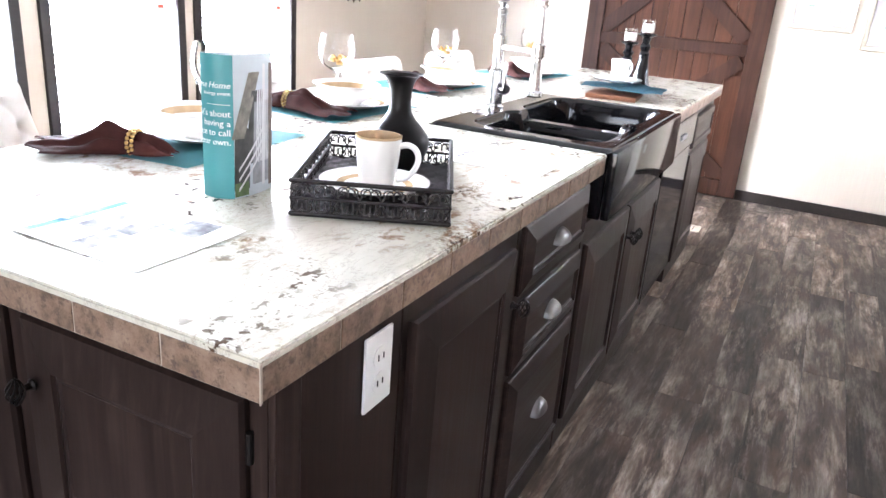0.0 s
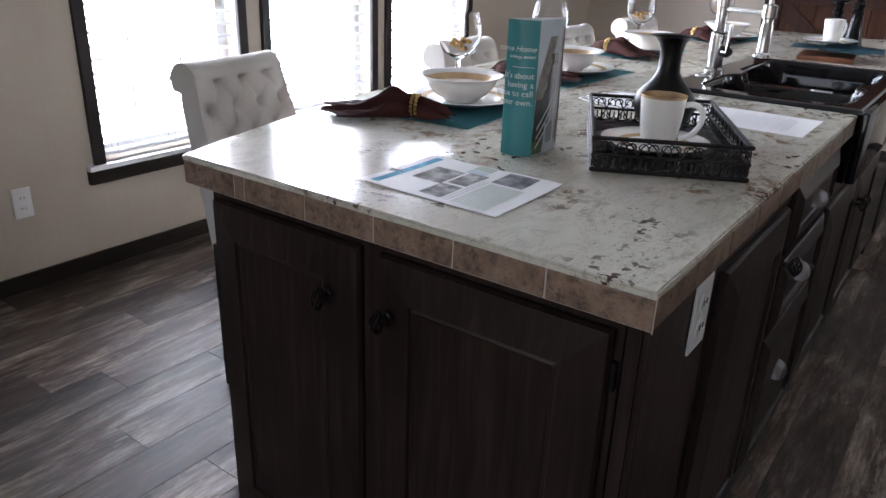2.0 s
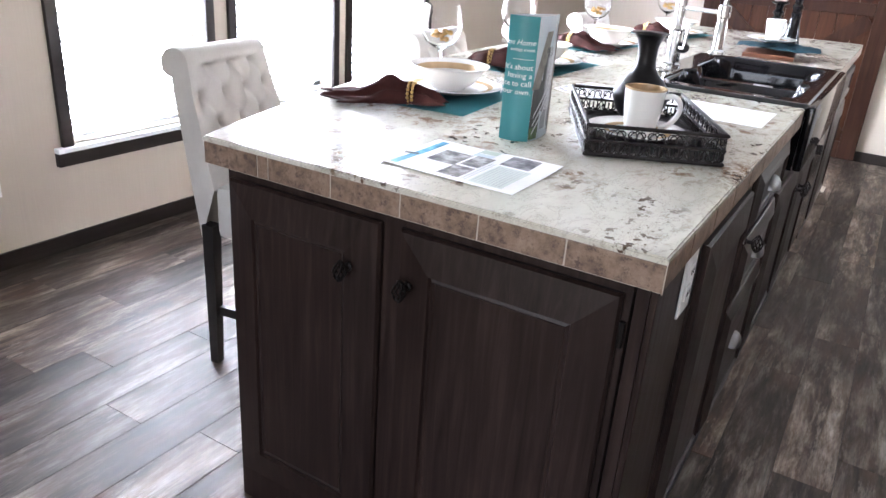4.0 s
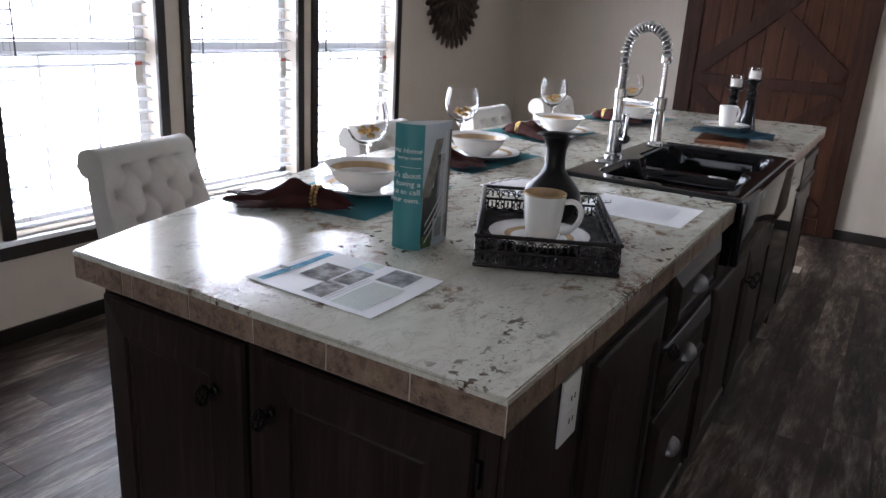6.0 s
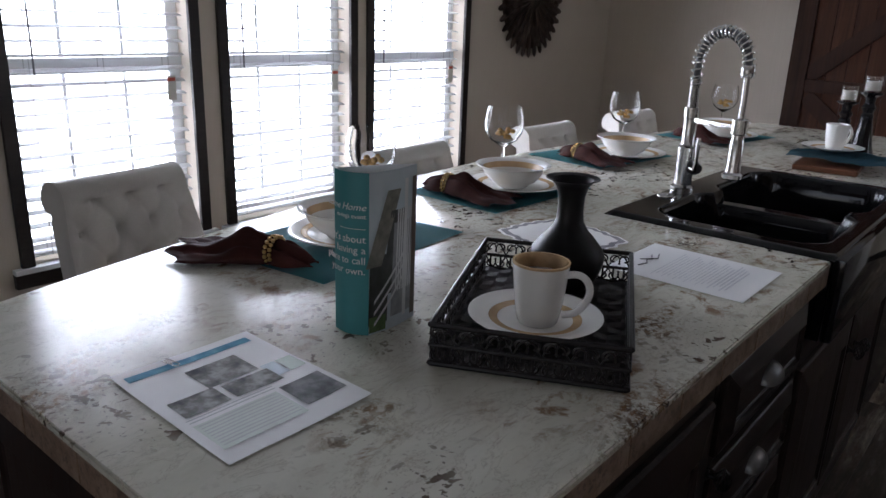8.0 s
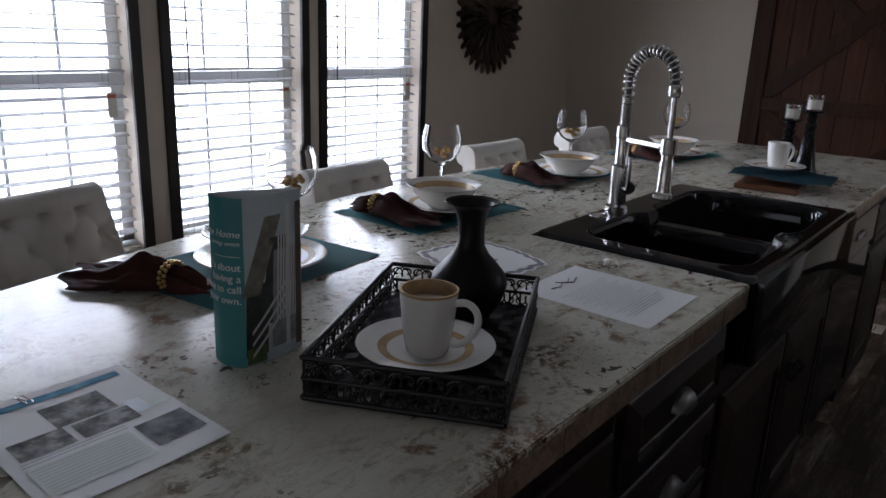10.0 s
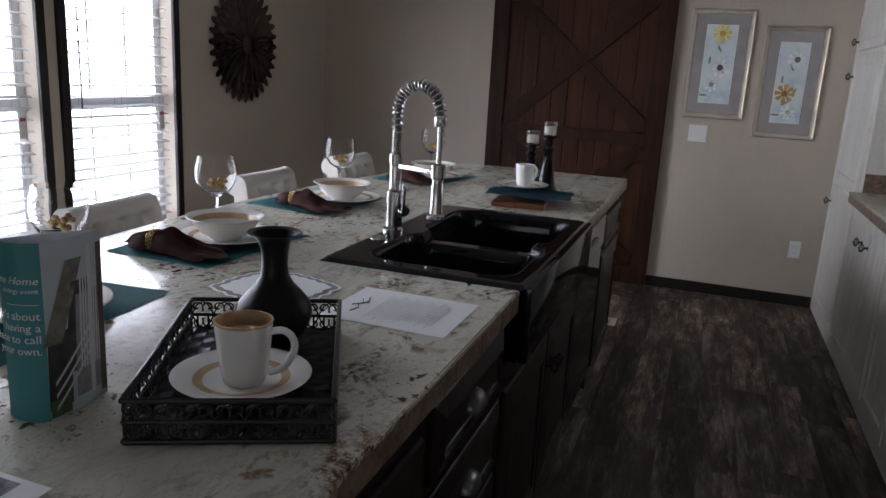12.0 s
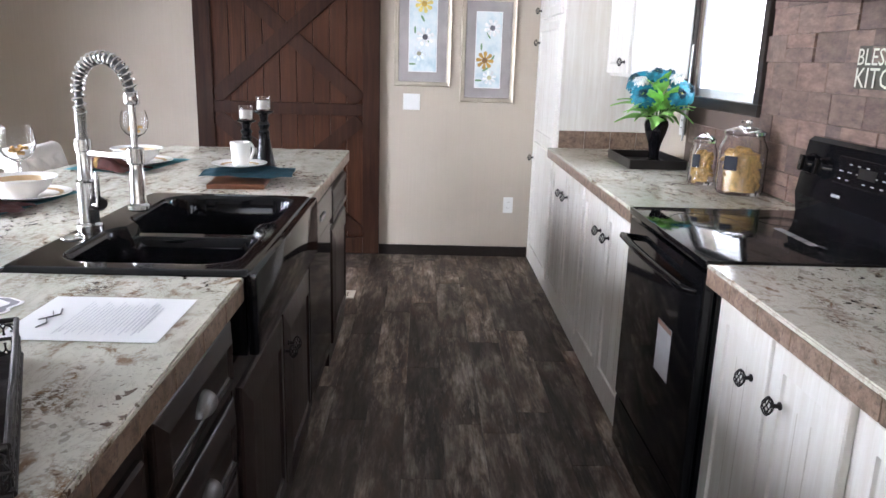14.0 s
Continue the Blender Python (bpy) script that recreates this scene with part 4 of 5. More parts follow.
for z0, z1, kz in ((0.10, 0.865, 0.66), (0.895, 1.635, 0.62), (1.665, 2.25, 0.05)):
    white_door(pan, 0.75, z1 - z0, pose(0.16, -0.001, z0), (0.05, kz))

up = thing("upper_cabinet", "whitewashed wall cabinet above the counter", "cabinet", pose(1.435, 4.098, 0, 0, 0, -90))
part("body", boxes((0, 0.445, 0, 0.322, 1.33, 2.20), bevel=0.006), M_WHITEW, up)
white_door(up, 0.42, 0.84, pose(0.012, -0.001, 1.345), (0.38, 0.06))


def counter_run(name, label, y0, y1):
    t = thing(name, label, "countertop", (0, 0, TOP - 0.055))
    bm = prism([(CX, y0), (WALL_R - 0.002, y0), (WALL_R - 0.002, y1), (CX, y1)], 0.045, 0.055)
    bmesh.ops.bevel(bm, geom=[e for e in bm.edges if all(v.co.z > 0.05 for v in e.verts)], offset=0.003, segments=2, affect="EDGES")
    part("laminate_top", bm, M_COUNTER, t)
    part("edge_core", prism([(CX + 0.006, y0 + 0.002), (WALL_R - 0.004, y0 + 0.002), (WALL_R - 0.004, y1 - 0.002), (CX + 0.006, y1 - 0.002)], 0, 0.0448), M_GROUT, t)
    n = round((y1 - y0) / 0.148)
    w = (y1 - y0) / n
    me = tile_mesh(w)
    for i in range(n):
        part("edge_tile", me, None, t, m=pose(CX + 0.006, y1 - i * w - 0.0015, 0, 0, 0, -90))
    return t


counter_run("kitchen_countertop", "cream speckled laminate counter between range and pantry", 2.303, 4.099)
counter_run("kitchen_countertop", "cream speckled laminate counter beside the black range", -1.20, 1.590)
sp = thing("tile_upstand", "brown stone tile upstand against the pantry's side", "backsplash", (0, 4.099, TOP))
for i in range(4):
    part("tile", mesh_of(box(bmesh.new(), 0, 0.147, -0.009, -0.001, 0.001, 0.10, bevel=0.0015), "tile", M_TILE), None, sp, m=pose(FX + 0.005 + 0.150 * i, 0, 0))

# range
rg = thing("kitchen_range", "black glossy electric range with glass cooktop", "stove", east(2.300))
RW = 0.708
part("body", boxes((0.0, RW, -0.02, 0.58, 0.02, 0.895)), M_BLACKG, rg)
part("cooktop", boxes((-0.002, RW + 0.002, -0.06, 0.52, 0.897, 0.921), bevel=0.006), M_BLACKG, rg, "black glass cooktop", smooth=True)
part("oven_door", boxes((0.006, RW - 0.006, -0.056, -0.021, 0.235, 0.885), bevel=0.008), M_BLACKG, rg, smooth=True)
part("storage_drawer", boxes((0.006, RW - 0.006, -0.052, -0.021, 0.04, 0.225), bevel=0.008), M_BLACKG, rg, smooth=True)
hb = [(0.05, -0.056, 0.825), (0.06, -0.085, 0.83)] + [(0.06 + (RW - 0.12) * i / 10, -0.092 - 0.008 * math.sin(math.pi * i / 10), 0.832) for i in range(11)] + [(RW - 0.06, -0.085, 0.83), (RW - 0.05, -0.056, 0.825)]
part("oven_handle", tube(hb, 0.012, 10), M_BLACKG, rg, smooth=True)
part("door_label", boxes((0.40, 0.52, -0.0575, -0.0565, 0.50, 0.66)), simple("label_grey", (0.45, 0.46, 0.47), 0.5), rg, "pale sticker on the oven door")
part("label_bar", boxes((0.40, 0.52, -0.0585, -0.0578, 0.645, 0.66)), simple("label_brown", (0.25, 0.13, 0.09), 0.5), rg)
bm = bmesh.new()
prof = [(0.52, 0.90), (0.505, 0.985), (0.53, 1.165), (0.545, 1.178), (0.59, 1.178), (0.59, 0.90)]
a = [bm.verts.new((0.0, y_, z_)) for y_, z_ in prof]
b = [bm.verts.new((RW, y_, z_)) for y_, z_ in prof]
for i in range(len(prof)):
    bm.faces.new((a[i], a[(i + 1) % len(prof)], b[(i + 1) % len(prof)], b[i]))
bm.faces.new(a[::-1])
bm.faces.new(b)
bp = part("control_panel", bm, simple("black_panel_satin", (0.005, 0.005, 0.006), 0.06, spec=0.12), rg)
M_PRINT = simple("grey_print", (0.32, 0.32, 0.32), 0.5)
tilt = math.degrees(math.atan2(0.025, 0.18))
PANEL = pose(0, 0.5145, 1.055, -tilt, 0, 0)
for x in (0.055, 0.150, RW - 0.150, RW - 0.055):
    k = part("knob", lathe([(0, 0), (0.036, 0), (0.034, 0.006), (0.030, 0.010), (0.028, 0.026), (0.024, 0.030), (0, 0.030)], 28), M_BLACKG, rg, m=PANEL @ pose(x, -0.001, 0.035, 90, 0, 0), smooth=True)
    part("grip", boxes((-0.007, 0.007, -0.026, 0.026, 0.0305, 0.042), bevel=0.003), M_BLACKG, k)
part("display", boxes((0.21, 0.55, -0.004, 0.004, 0.0, 0.085), bevel=0.002), M_BLACKG, rg, m=PANEL)
for i in range(7):
    for k in range(3):
        if (i * 3 + k) % 4 != 2:
            part("panel_print", boxes((0.235 + 0.044 * i, 0.250 + 0.044 * i + 0.006 * (k % 2), -0.0056, -0.0046, 0.014 + 0.024 * k, 0.0175 + 0.024 * k)), M_PRINT, rg, m=PANEL)
part("clock_window", boxes((0.335, 0.425, -0.0062, -0.0058, 0.030, 0.060)), M_BLACKM, rg, m=PANEL)
part("maker_mark", boxes((0.225, 0.275, -0.004, -0.003, -0.045, -0.035)), M_PRINT, rg, m=PANEL)
part("cooktop_print", boxes(*[(0.30 + 0.058 * i, 0.35 + 0.058 * i, 0.30, 0.325, 0.9213, 0.9216) for i in range(4)]), M_PRINT, rg)
for x, y_, r in ((0.2, 0.12, 0.10), (0.57, 0.12, 0.085), (0.2, 0.38, 0.075), (0.57, 0.38, 0.10)):
    part("burner_ring", lathe([(r, 0.0), (r, 0.0004), (r + 0.003, 0.0004), (r + 0.003, 0)], 36), simple("burner_grey", (0.015, 0.015, 0.015), 0.2), rg, m=pose(x, y_, 0.9211))

# hood
hd = thing("range_hood", "black range hood with a curved green-tinted glass canopy", "range hood", (0.05, 1.955, 0))
part("glass_canopy", grid(20, 6, lambda u, v: (1.25 + 0.45 * v, (u - 0.5) * 0.92, 1.615 + 0.05 * math.sin(math.pi * u)), thick=0.006), M_HOODGLASS, hd, smooth=True)
part("body", boxes((1.34, 1.70, -0.26, 0.26, 1.60, 1.655), bevel=0.004), M_BLACKG, hd)
part("chimney", boxes((1.46, 1.705, -0.14, 0.14, 1.66, CEIL)), M_BLACKG, hd)
part("badge", boxes((1.3385, 1.3395, 0.17, 0.24, 1.618, 1.632)), M_PRINT, hd)

# wall words
sg = thing("wall_sign", "cream lettered kitchen sign on the tiled wall", "sign", (WALL_R - 0.016, 2.17, 1.345))
M_CREAM = simple("cream_letters", (0.66, 0.66, 0.55), 0.6)
part("line_of_letters", text_mesh("BLESS", 0.072, M_CREAM), None, sg, m=pose(-0.006, 0, 0.067, 90, 0, -90))
part("line_of_letters", text_mesh("KITCHEN", 0.086, M_CREAM), None, sg, m=pose(-0.006, 0, 0.0, 90, 0, -90))
part("backing", boxes((0, 0.004, -0.36, 0.005, -0.005, 0.125)), simple("sign_backing", (0.07, 0.07, 0.05), 0.7), sg)
outlet("white outlet on the tiled wall behind the flowers", pose(WALL_R - 0.013, 3.70, 1.10, 0, 0, -90))

# flowers on a black tray
tb = thing("black_tray", "black metal tray on the counter", "tray", (1.50, 3.48, TOP))
part("base", boxes((-0.13, 0.13, -0.21, 0.21, 0.003, 0.008)), M_BLACKMET, tb)
for bx in ((-0.135, 0.135, -0.215, -0.209, 0.002, 0.045), (-0.135, 0.135, 0.209, 0.215, 0.002, 0.045), (-0.136, -0.130, -0.209, 0.209, 0.002, 0.045), (0.130, 0.136, -0.209, 0.209, 0.002, 0.045)):
    part("rim", boxes(bx, bevel=0.001), M_BLACKMET, tb)
vs = solo("urn_vase", lathe([(0, 0), (0.038, 0), (0.040, 0.006), (0.026, 0.02), (0.024, 0.05), (0.032, 0.09), (0.052, 0.15), (0.060, 0.185), (0.056, 0.205), (0.042, 0.215), (0.046, 0.225), (0.050, 0.228), (0.040, 0.222), (0.034, 0.21), (0, 0.20)], 32),
          M_BLACKG, "black glossy urn vase holding flowers", "vase", (1.545, 3.50, TOP + 0.0085), smooth=True)
bq = thing("flower_bouquet", "artificial bouquet of teal daisies with green leaves", "flowers", pose(1.545, 3.50, TOP + 0.21) @ Matrix.Scale(1.28, 4))
M_TEALP = simple("teal_petal", (0.008, 0.19, 0.27), 0.5, vary=0.6, scale=45)
M_WHITEP = simple("white_petal", (0.75, 0.75, 0.72), 0.5)
M_DARKP = simple("dark_petal_ring", (0.006, 0.05, 0.075), 0.6, vary=0.5, scale=60)
M_YELLOW = simple("flower_centre", (0.42, 0.44, 0.07), 0.7, vary=0.4, scale=90)
M_LEAF = simple("green_leaf", (0.34, 0.66, 0.16), 0.45, vary=0.35, scale=25)
M_STEM = simple("green_stem", (0.10, 0.22, 0.05), 0.5)


def daisy_mesh(r, n, material):
    bm = bmesh.new()
    for ring in range(3):
        for k in range(n):
            a = 2 * math.pi * (k + 0.5 * ring) / n
            rr = r * (1 - 0.16 * ring)
            grid(4, 2, lambda u, v: ((0.15 + 0.85 * u) * rr * math.cos(a + (v - 0.5) * 0.36 * (1.1 - u * 0.4)), (0.15 + 0.85 * u) * rr * math.sin(a + (v - 0.5) * 0.36 * (1.1 - u * 0.4)), 0.004 * ring + 0.012 * u * (1 - u) * 4 - 0.006 * u + 0.003 * math.sin(5 * k)), bm)
    return mesh_of(bm, "petals", material, True)


DAISY, WDAISY = daisy_mesh(0.052, 15, M_TEALP), daisy_mesh(0.022, 8, M_WHITEP)
RINGP = daisy_mesh(0.026, 12, M_DARKP)
EYE = mesh_of(lathe([(0, 0.012), (0.008, 0.011), (0.013, 0.006), (0.014, 0)], 14), "eye", M_YELLOW, True)
for i, (x, y_, z, rx, ry) in enumerate([(-0.075, -0.05, 0.10, 55, -40), (0.055, -0.075, 0.105, 65, 15), (-0.02, -0.03, 0.175, 20, -10), (0.04, 0.02, 0.17, 10, 15), (-0.09, 0.01, 0.155, 20, -45), (0.10, -0.02, 0.12, 40, 55), (0.0, 0.07, 0.16, -20, 0), (0.08, 0.06, 0.15, -15, 35), (-0.06, 0.08, 0.14, -25, -30)]):
    fl = part("teal_flower", DAISY, None, bq, "teal daisy with yellow centre" if i == 0 else "", pose(x, y_, z, rx, ry, 0))
    part("eye", EYE, None, fl, m=pose(0, 0, 0.006))
    part("dark_ring", RINGP, None, fl, m=pose(0, 0, 0.010))
    part("stem", tube([(0, 0, -0.02), (x * 0.5, y_ * 0.5, z * 0.5), (x * 0.98, y_ * 0.98, z - 0.008)], 0.0025, 5), M_STEM, bq)
for x, y_, z in ((-0.085, -0.055, 0.155), (0.03, -0.075, 0.165), (0.045, -0.07, 0.17), (-0.095, -0.03, 0.15)):
    part("white_flower", WDAISY, None, bq, "small white flower", pose(x, y_, z, 50, 0, 0))
rnd = random.Random(4)
LEAF = mesh_of(grid(8, 4, lambda u, v: (0.13 * u, (v - 0.5) * 0.05 * math.sin(math.pi * min(1, u * 0.94 + 0.06)) ** 0.8 * (1 + 0.25 * math.sin(u * 40)), 0.05 * u - 0.085 * u * u - 0.008 * abs(v - 0.5)), thick=0.0006), "leaf", M_LEAF, True)
for i, (x, y_, z, tip) in enumerate(((-0.01, -0.06, 0.06, -75), (-0.03, -0.065, 0.05, -60), (0.015, -0.06, 0.055, -65), (-0.02, -0.05, 0.09, -80), (0.0, -0.07, 0.03, -35), (-0.05, -0.05, 0.03, -40))):
    part("leaf", LEAF, None, bq, m=pose(x, y_, z, 0, 0, 200 + 35 * i) @ pose(0, 0, 0, 15 * (i % 3) - 15, tip, 0) @ Matrix.Diagonal((0.85, 1.2, 1, 1)))
for i in range(26):
    a = 360 * i / 26 + rnd.uniform(-8, 8)
    part("leaf", LEAF, None, bq, m=pose(0, 0, 0.01 + 0.05 * rnd.random(), 0, 0, a) @ pose(0.02, 0, 0, rnd.uniform(-25, 25), rnd.uniform(-45, 5), 0) @ Matrix.Scale(rnd.uniform(0.75, 1.25), 4))


def glass_jar(label, at, r, h, seed):
    j = thing("glass_jar", label, "jar", at)
    hb_ = h * 0.80
    part("jar_glass", lathe([(0, 0), (r * 0.92, 0), (r, 0.012), (r, hb_ * 0.78), (r * 0.80, hb_ * 0.95), (r * 0.80, hb_), (r * 0.76, hb_), (r * 0.76, hb_ * 0.94), (r - 0.004, hb_ * 0.77), (r - 0.004, 0.014), (0, 0.010)], 36), M_GLASS, j, "clear glass", smooth=True)
    part("lid", lathe([(0, hb_ + 0.001), (r * 0.86, hb_ + 0.001), (r * 0.84, hb_ + 0.014), (r * 0.45, hb_ + 0.028), (r * 0.16, hb_ + 0.034), (r * 0.12, hb_ + 0.042), (r * 0.26, h - 0.012), (r * 0.2, h), (0, h)], 32), M_GLASS, j, "domed glass lid", smooth=True)
    pasta = simple("dry_pasta", (0.72, 0.47, 0.16), 0.5, vary=0.3, scale=50)
    noodle = mesh_of(tube([(0.022 * math.cos(t * 0.9), 0.022 * math.sin(t * 0.9), 0.008 * t - 0.02) for t in range(6)], 0.006, 5), "noodle", pasta, True)
    rr = random.Random(seed)
    for i in range(60):
        q, a2 = (r - 0.034) * math.sqrt(rr.random()), rr.uniform(0, 6.28)
        part("pasta", noodle, None, j, m=pose(q * math.cos(a2), q * math.sin(a2), 0.035 + (hb_ * 0.72 - 0.04) * rr.random(), rr.uniform(0, 180), rr.uniform(0, 180), rr.uniform(0, 360)))
    part("pasta_fill", lathe([(0, 0.013), (r - 0.03, 0.013), (r - 0.026, hb_ * 0.68), (0, hb_ * 0.74)], 20), pasta, j, smooth=True)
    part("label_plate", grid(8, 2, lambda u, v: ((r + 0.0015) * math.cos(-2.45 + (u - 0.5) * 0.6), (r + 0.0015) * math.sin(-2.45 + (u - 0.5) * 0.6), hb_ * 0.42 + 0.055 * v), thick=0.001), simple("chalk_label", (0.03, 0.035, 0.05), 0.6), j, "dark chalkboard label")
    return j


glass_jar("small glass jar of dry pasta with a glass lid", (1.565, 2.89, TOP + 0.001), 0.055, 0.215, 2)
glass_jar("large glass jar of dry pasta with a glass lid", (1.635, 2.67, TOP + 0.001), 0.090, 0.285, 3)

# ---------------------------------------------------------------- things on the island
Z = TOP + 0.0006


def placemat(at):
    def fn(u, v):
        x, y_ = (u - 0.5) * 0.325, (v - 0.5) * 0.455
        return (x, y_, 0.0012 + 0.0006 * math.sin(9 * u + 5 * v))
    return solo("placemat", grid(10, 14, fn, thick=0.002), M_TEAL, "teal woven fabric placemat on the island", "placemat", at, "place settings")


PLATE = [(0, 0.004), (0.075, 0.004), (0.082, 0.006), (0.105, 0.013), (0.128, 0.019), (0.134, 0.0205), (0.136, 0.0215), (0.134, 0.0235), (0.126, 0.0225), (0.104, 0.0165), (0.080, 0.0095), (0.072, 0.008), (0, 0.008)]
BOWL = [(0, 0), (0.042, 0), (0.045, 0.006), (0.066, 0.018), (0.083, 0.038), (0.089, 0.052), (0.100, 0.060), (0.107, 0.063), (0.106, 0.0650), (0.099, 0.0635), (0.086, 0.055), (0.079, 0.039), (0.062, 0.021), (0.035, 0.008), (0, 0.007)]


def dinner_plate(at):
    p = thing("dinner_plate", "white glazed dinner plate with a tan ring", "plate", at, "place settings")
    part("plate", lathe(PLATE, 48), M_CERAMIC, p, smooth=True)
    part("tan_ring", lathe([(0.096, 0.0153), (0.103, 0.0168), (0.110, 0.0187), (0.110, 0.0182), (0.096, 0.0148)], 48), M_TAN, p, "tan glaze band", smooth=True)
    return p


def soup_bowl(at):
    b_ = thing("soup_bowl", "white glazed soup bowl with tan inside band", "bowl", at, "place settings")
    part("bowl", lathe(BOWL, 48), M_CERAMIC, b_, smooth=True)
    part("tan_band", lathe([(0.0795, 0.0405), (0.0862, 0.0560), (0.0857, 0.0563), (0.0790, 0.0410)], 48), M_TAN, b_, smooth=True)
    return b_


def goblet(at):
    g = thing("wine_goblet", "clear glass wine goblet with amber pebbles inside", "goblet", at, "place settings")
    outer = [(0, 0.0), (0.040, 0.0), (0.040, 0.002), (0.013, 0.006), (0.0060, 0.012), (0.0050, 0.040), (0.006, 0.068), (0.020, 0.076), (0.045, 0.092), (0.060, 0.118), (0.064, 0.142), (0.061, 0.170), (0.0545, 0.196), (0.0535, 0.200)]
    inner = [(0.0523, 0.200), (0.0532, 0.195), (0.0597, 0.169), (0.0625, 0.142), (0.0585, 0.119), (0.0435, 0.094), (0.019, 0.079), (0, 0.077)]
    part("glass", lathe(outer + inner, 48), M_GOBLET, g, smooth=True, angle=60)
    amber = simple("amber_pebble", (0.55, 0.33, 0.12), 0.25, vary=0.5, scale=60)
    peb = mesh_of(lathe([(0, -0.006), (0.007, -0.003), (0.009, 0), (0.007, 0.003), (0, 0.006)], 8), "pebble", amber, True)
    rr = random.Random(11)
    for i in range(14):
        a = rr.uniform(0, 6.28)
        q = 0.030 * math.sqrt(rr.random())
        part("pebble", peb, None, g, m=pose(q * math.cos(a), q * math.sin(a), 0.098 + 0.024 * rr.random(), rr.uniform(0, 60), rr.uniform(0, 60), 0))
    return g


def napkin(at, fan=1.0, hump=0.026):
    """A cloth napkin pulled through a bead ring: a wide tail on one side and a short tuft on the other."""
    n = thing("cloth_napkin", "dark brown satin napkin pulled through a gold bead ring", "napkin", at, "place settings")

    def fn(u, v):
        a = (v - 0.5) * 2
        dome = max(0.0, 1 - a * a) ** 0.5
        if u < 0.63:
            s = (0.63 - u) / 0.63
            w = 0.024 + 0.075 * fan * s ** 0.7
            x = -0.19 * s - 0.035 * s * (1 - abs(a - 0.25)) + 0.02 * s * math.cos(a * 7)
            lobes = 0.55 + 0.45 * math.cos(2.2 * math.pi * a + 0.9)
            rise = 0.046 * (1 - 0.72 * s) + hump * math.exp(-((s - 0.30) / 0.19) ** 2)
            h = rise * dome * (1 - (1 - lobes) * min(1, 2.2 * s) * 0.55)
        else:
            s = (u - 0.63) / 0.37
            w = 0.024 + 0.016 * math.sin(math.pi * min(1, s * 1.15)) - 0.012 * s * s
            x = 0.085 * s + 0.008 * s * math.cos(a * 5)
            h = (0.044 + 0.004 * math.sin(3 * s)) * dome * (0.8 + 0.2 * math.cos(a * 9 + 2 * s)) * (1 - 0.72 * s * s)
        edge = 1 - abs(a) ** 4
        crease = 0.0022 * math.sin(a * 17 + 6 * u) * edge + 0.002 * math.sin(u * 31 + a * 7) * edge
        return (x, a * w * (1 + 0.06 * math.sin(u * 13)), max(0.002, h + crease) + 0.004)
    bm = grid(56, 44, fn)
    bmesh.ops.holes_fill(bm, edges=[e for e in bm.edges if e.is_boundary], sides=0)
    part("cloth", bm, M_NAPKIN, n, smooth=True, angle=120)
    bead = mesh_of(lathe([(0, -0.0045), (0.0035, -0.003), (0.0045, 0), (0.0035, 0.003), (0, 0.0045)], 8), "bead", M_GOLD, True)
    for row in (-0.005, 0.005):
        for k in range(17):
            a = math.pi * 2 * (k + (0.5 if row > 0 else 0)) / 17
            part("bead", bead, None, n, m=pose(row, 0.031 * math.cos(a), max(0.006, 0.026 + 0.026 * math.sin(a))))
    return n


for x, y, r in ((-0.82, 0.742, 5), (-0.882, 1.405, -2), (-0.972, 2.16, -8), (-0.872, 3.03, -10)):
    placemat((x, y, Z, 0, 0, r))
PLATES = [(-0.805, 0.755), (-0.852, 1.435), (-0.885, 2.195), (-0.822, 3.0)]
for i, (x, y) in enumerate(PLATES):
    dinner_plate((x, y, Z + 0.0042))
    soup_bowl((x - 0.005, y - 0.01, Z + 0.0126))
for x, y in ((-1.00, 1.00), (-1.08, 1.685), (-1.09, 2.55), (-0.995, 3.42)):
    goblet((x, y, Z))
for x, y, r, f in ((-0.790, 0.538, 24, 0.8), (-0.950, 1.250, 190, 0.95), (-0.988, 2.015, 176, 0.95), (-0.925, 2.85, 168, 0.95)):
    napkin(pose(x, y, Z + 0.0035, 0, 0, r) @ Matrix.Diagonal((1.0 if r < 90 else 0.95, 1, 1, 1)), fan=f, hump=0.026 if r < 90 else 0.022)

# decorative tray with cup and vase
tr = thing("wicker_tray", "black metal filigree tray with woven base", "tray", (-0.268, 0.678, Z, 0, 0, 26.7))
TWX, TWY, TH = 0.272, 0.434, 0.062


def scroll_mesh():
    bm = bmesh.new()
    for sx in (-1, 1):
        pts = []
        for i in range(15):
            a = -0.6 + i * 0.42
            r = 0.0118 * (1 - 0.055 * i)
            pts.append((sx * (0.0105 - r * math.cos(a)), 0, 0.0125 + r * math.sin(a)))
        tube(pts, 0.0017, 4, bm)
    tube([(-0.019, 0, 0.0), (-0.010, 0, 0.017), (0, 0, 0.023), (0.010, 0, 0.017), (0.019, 0, 0.0)], 0.0016, 4, bm)
    lathe([(0, 0), (0.003, 0.0025), (0, 0.005)], 6, bm, (0, 0, 0.003))
    return mesh_of(bm, "scroll", M_BLACKMET, True)


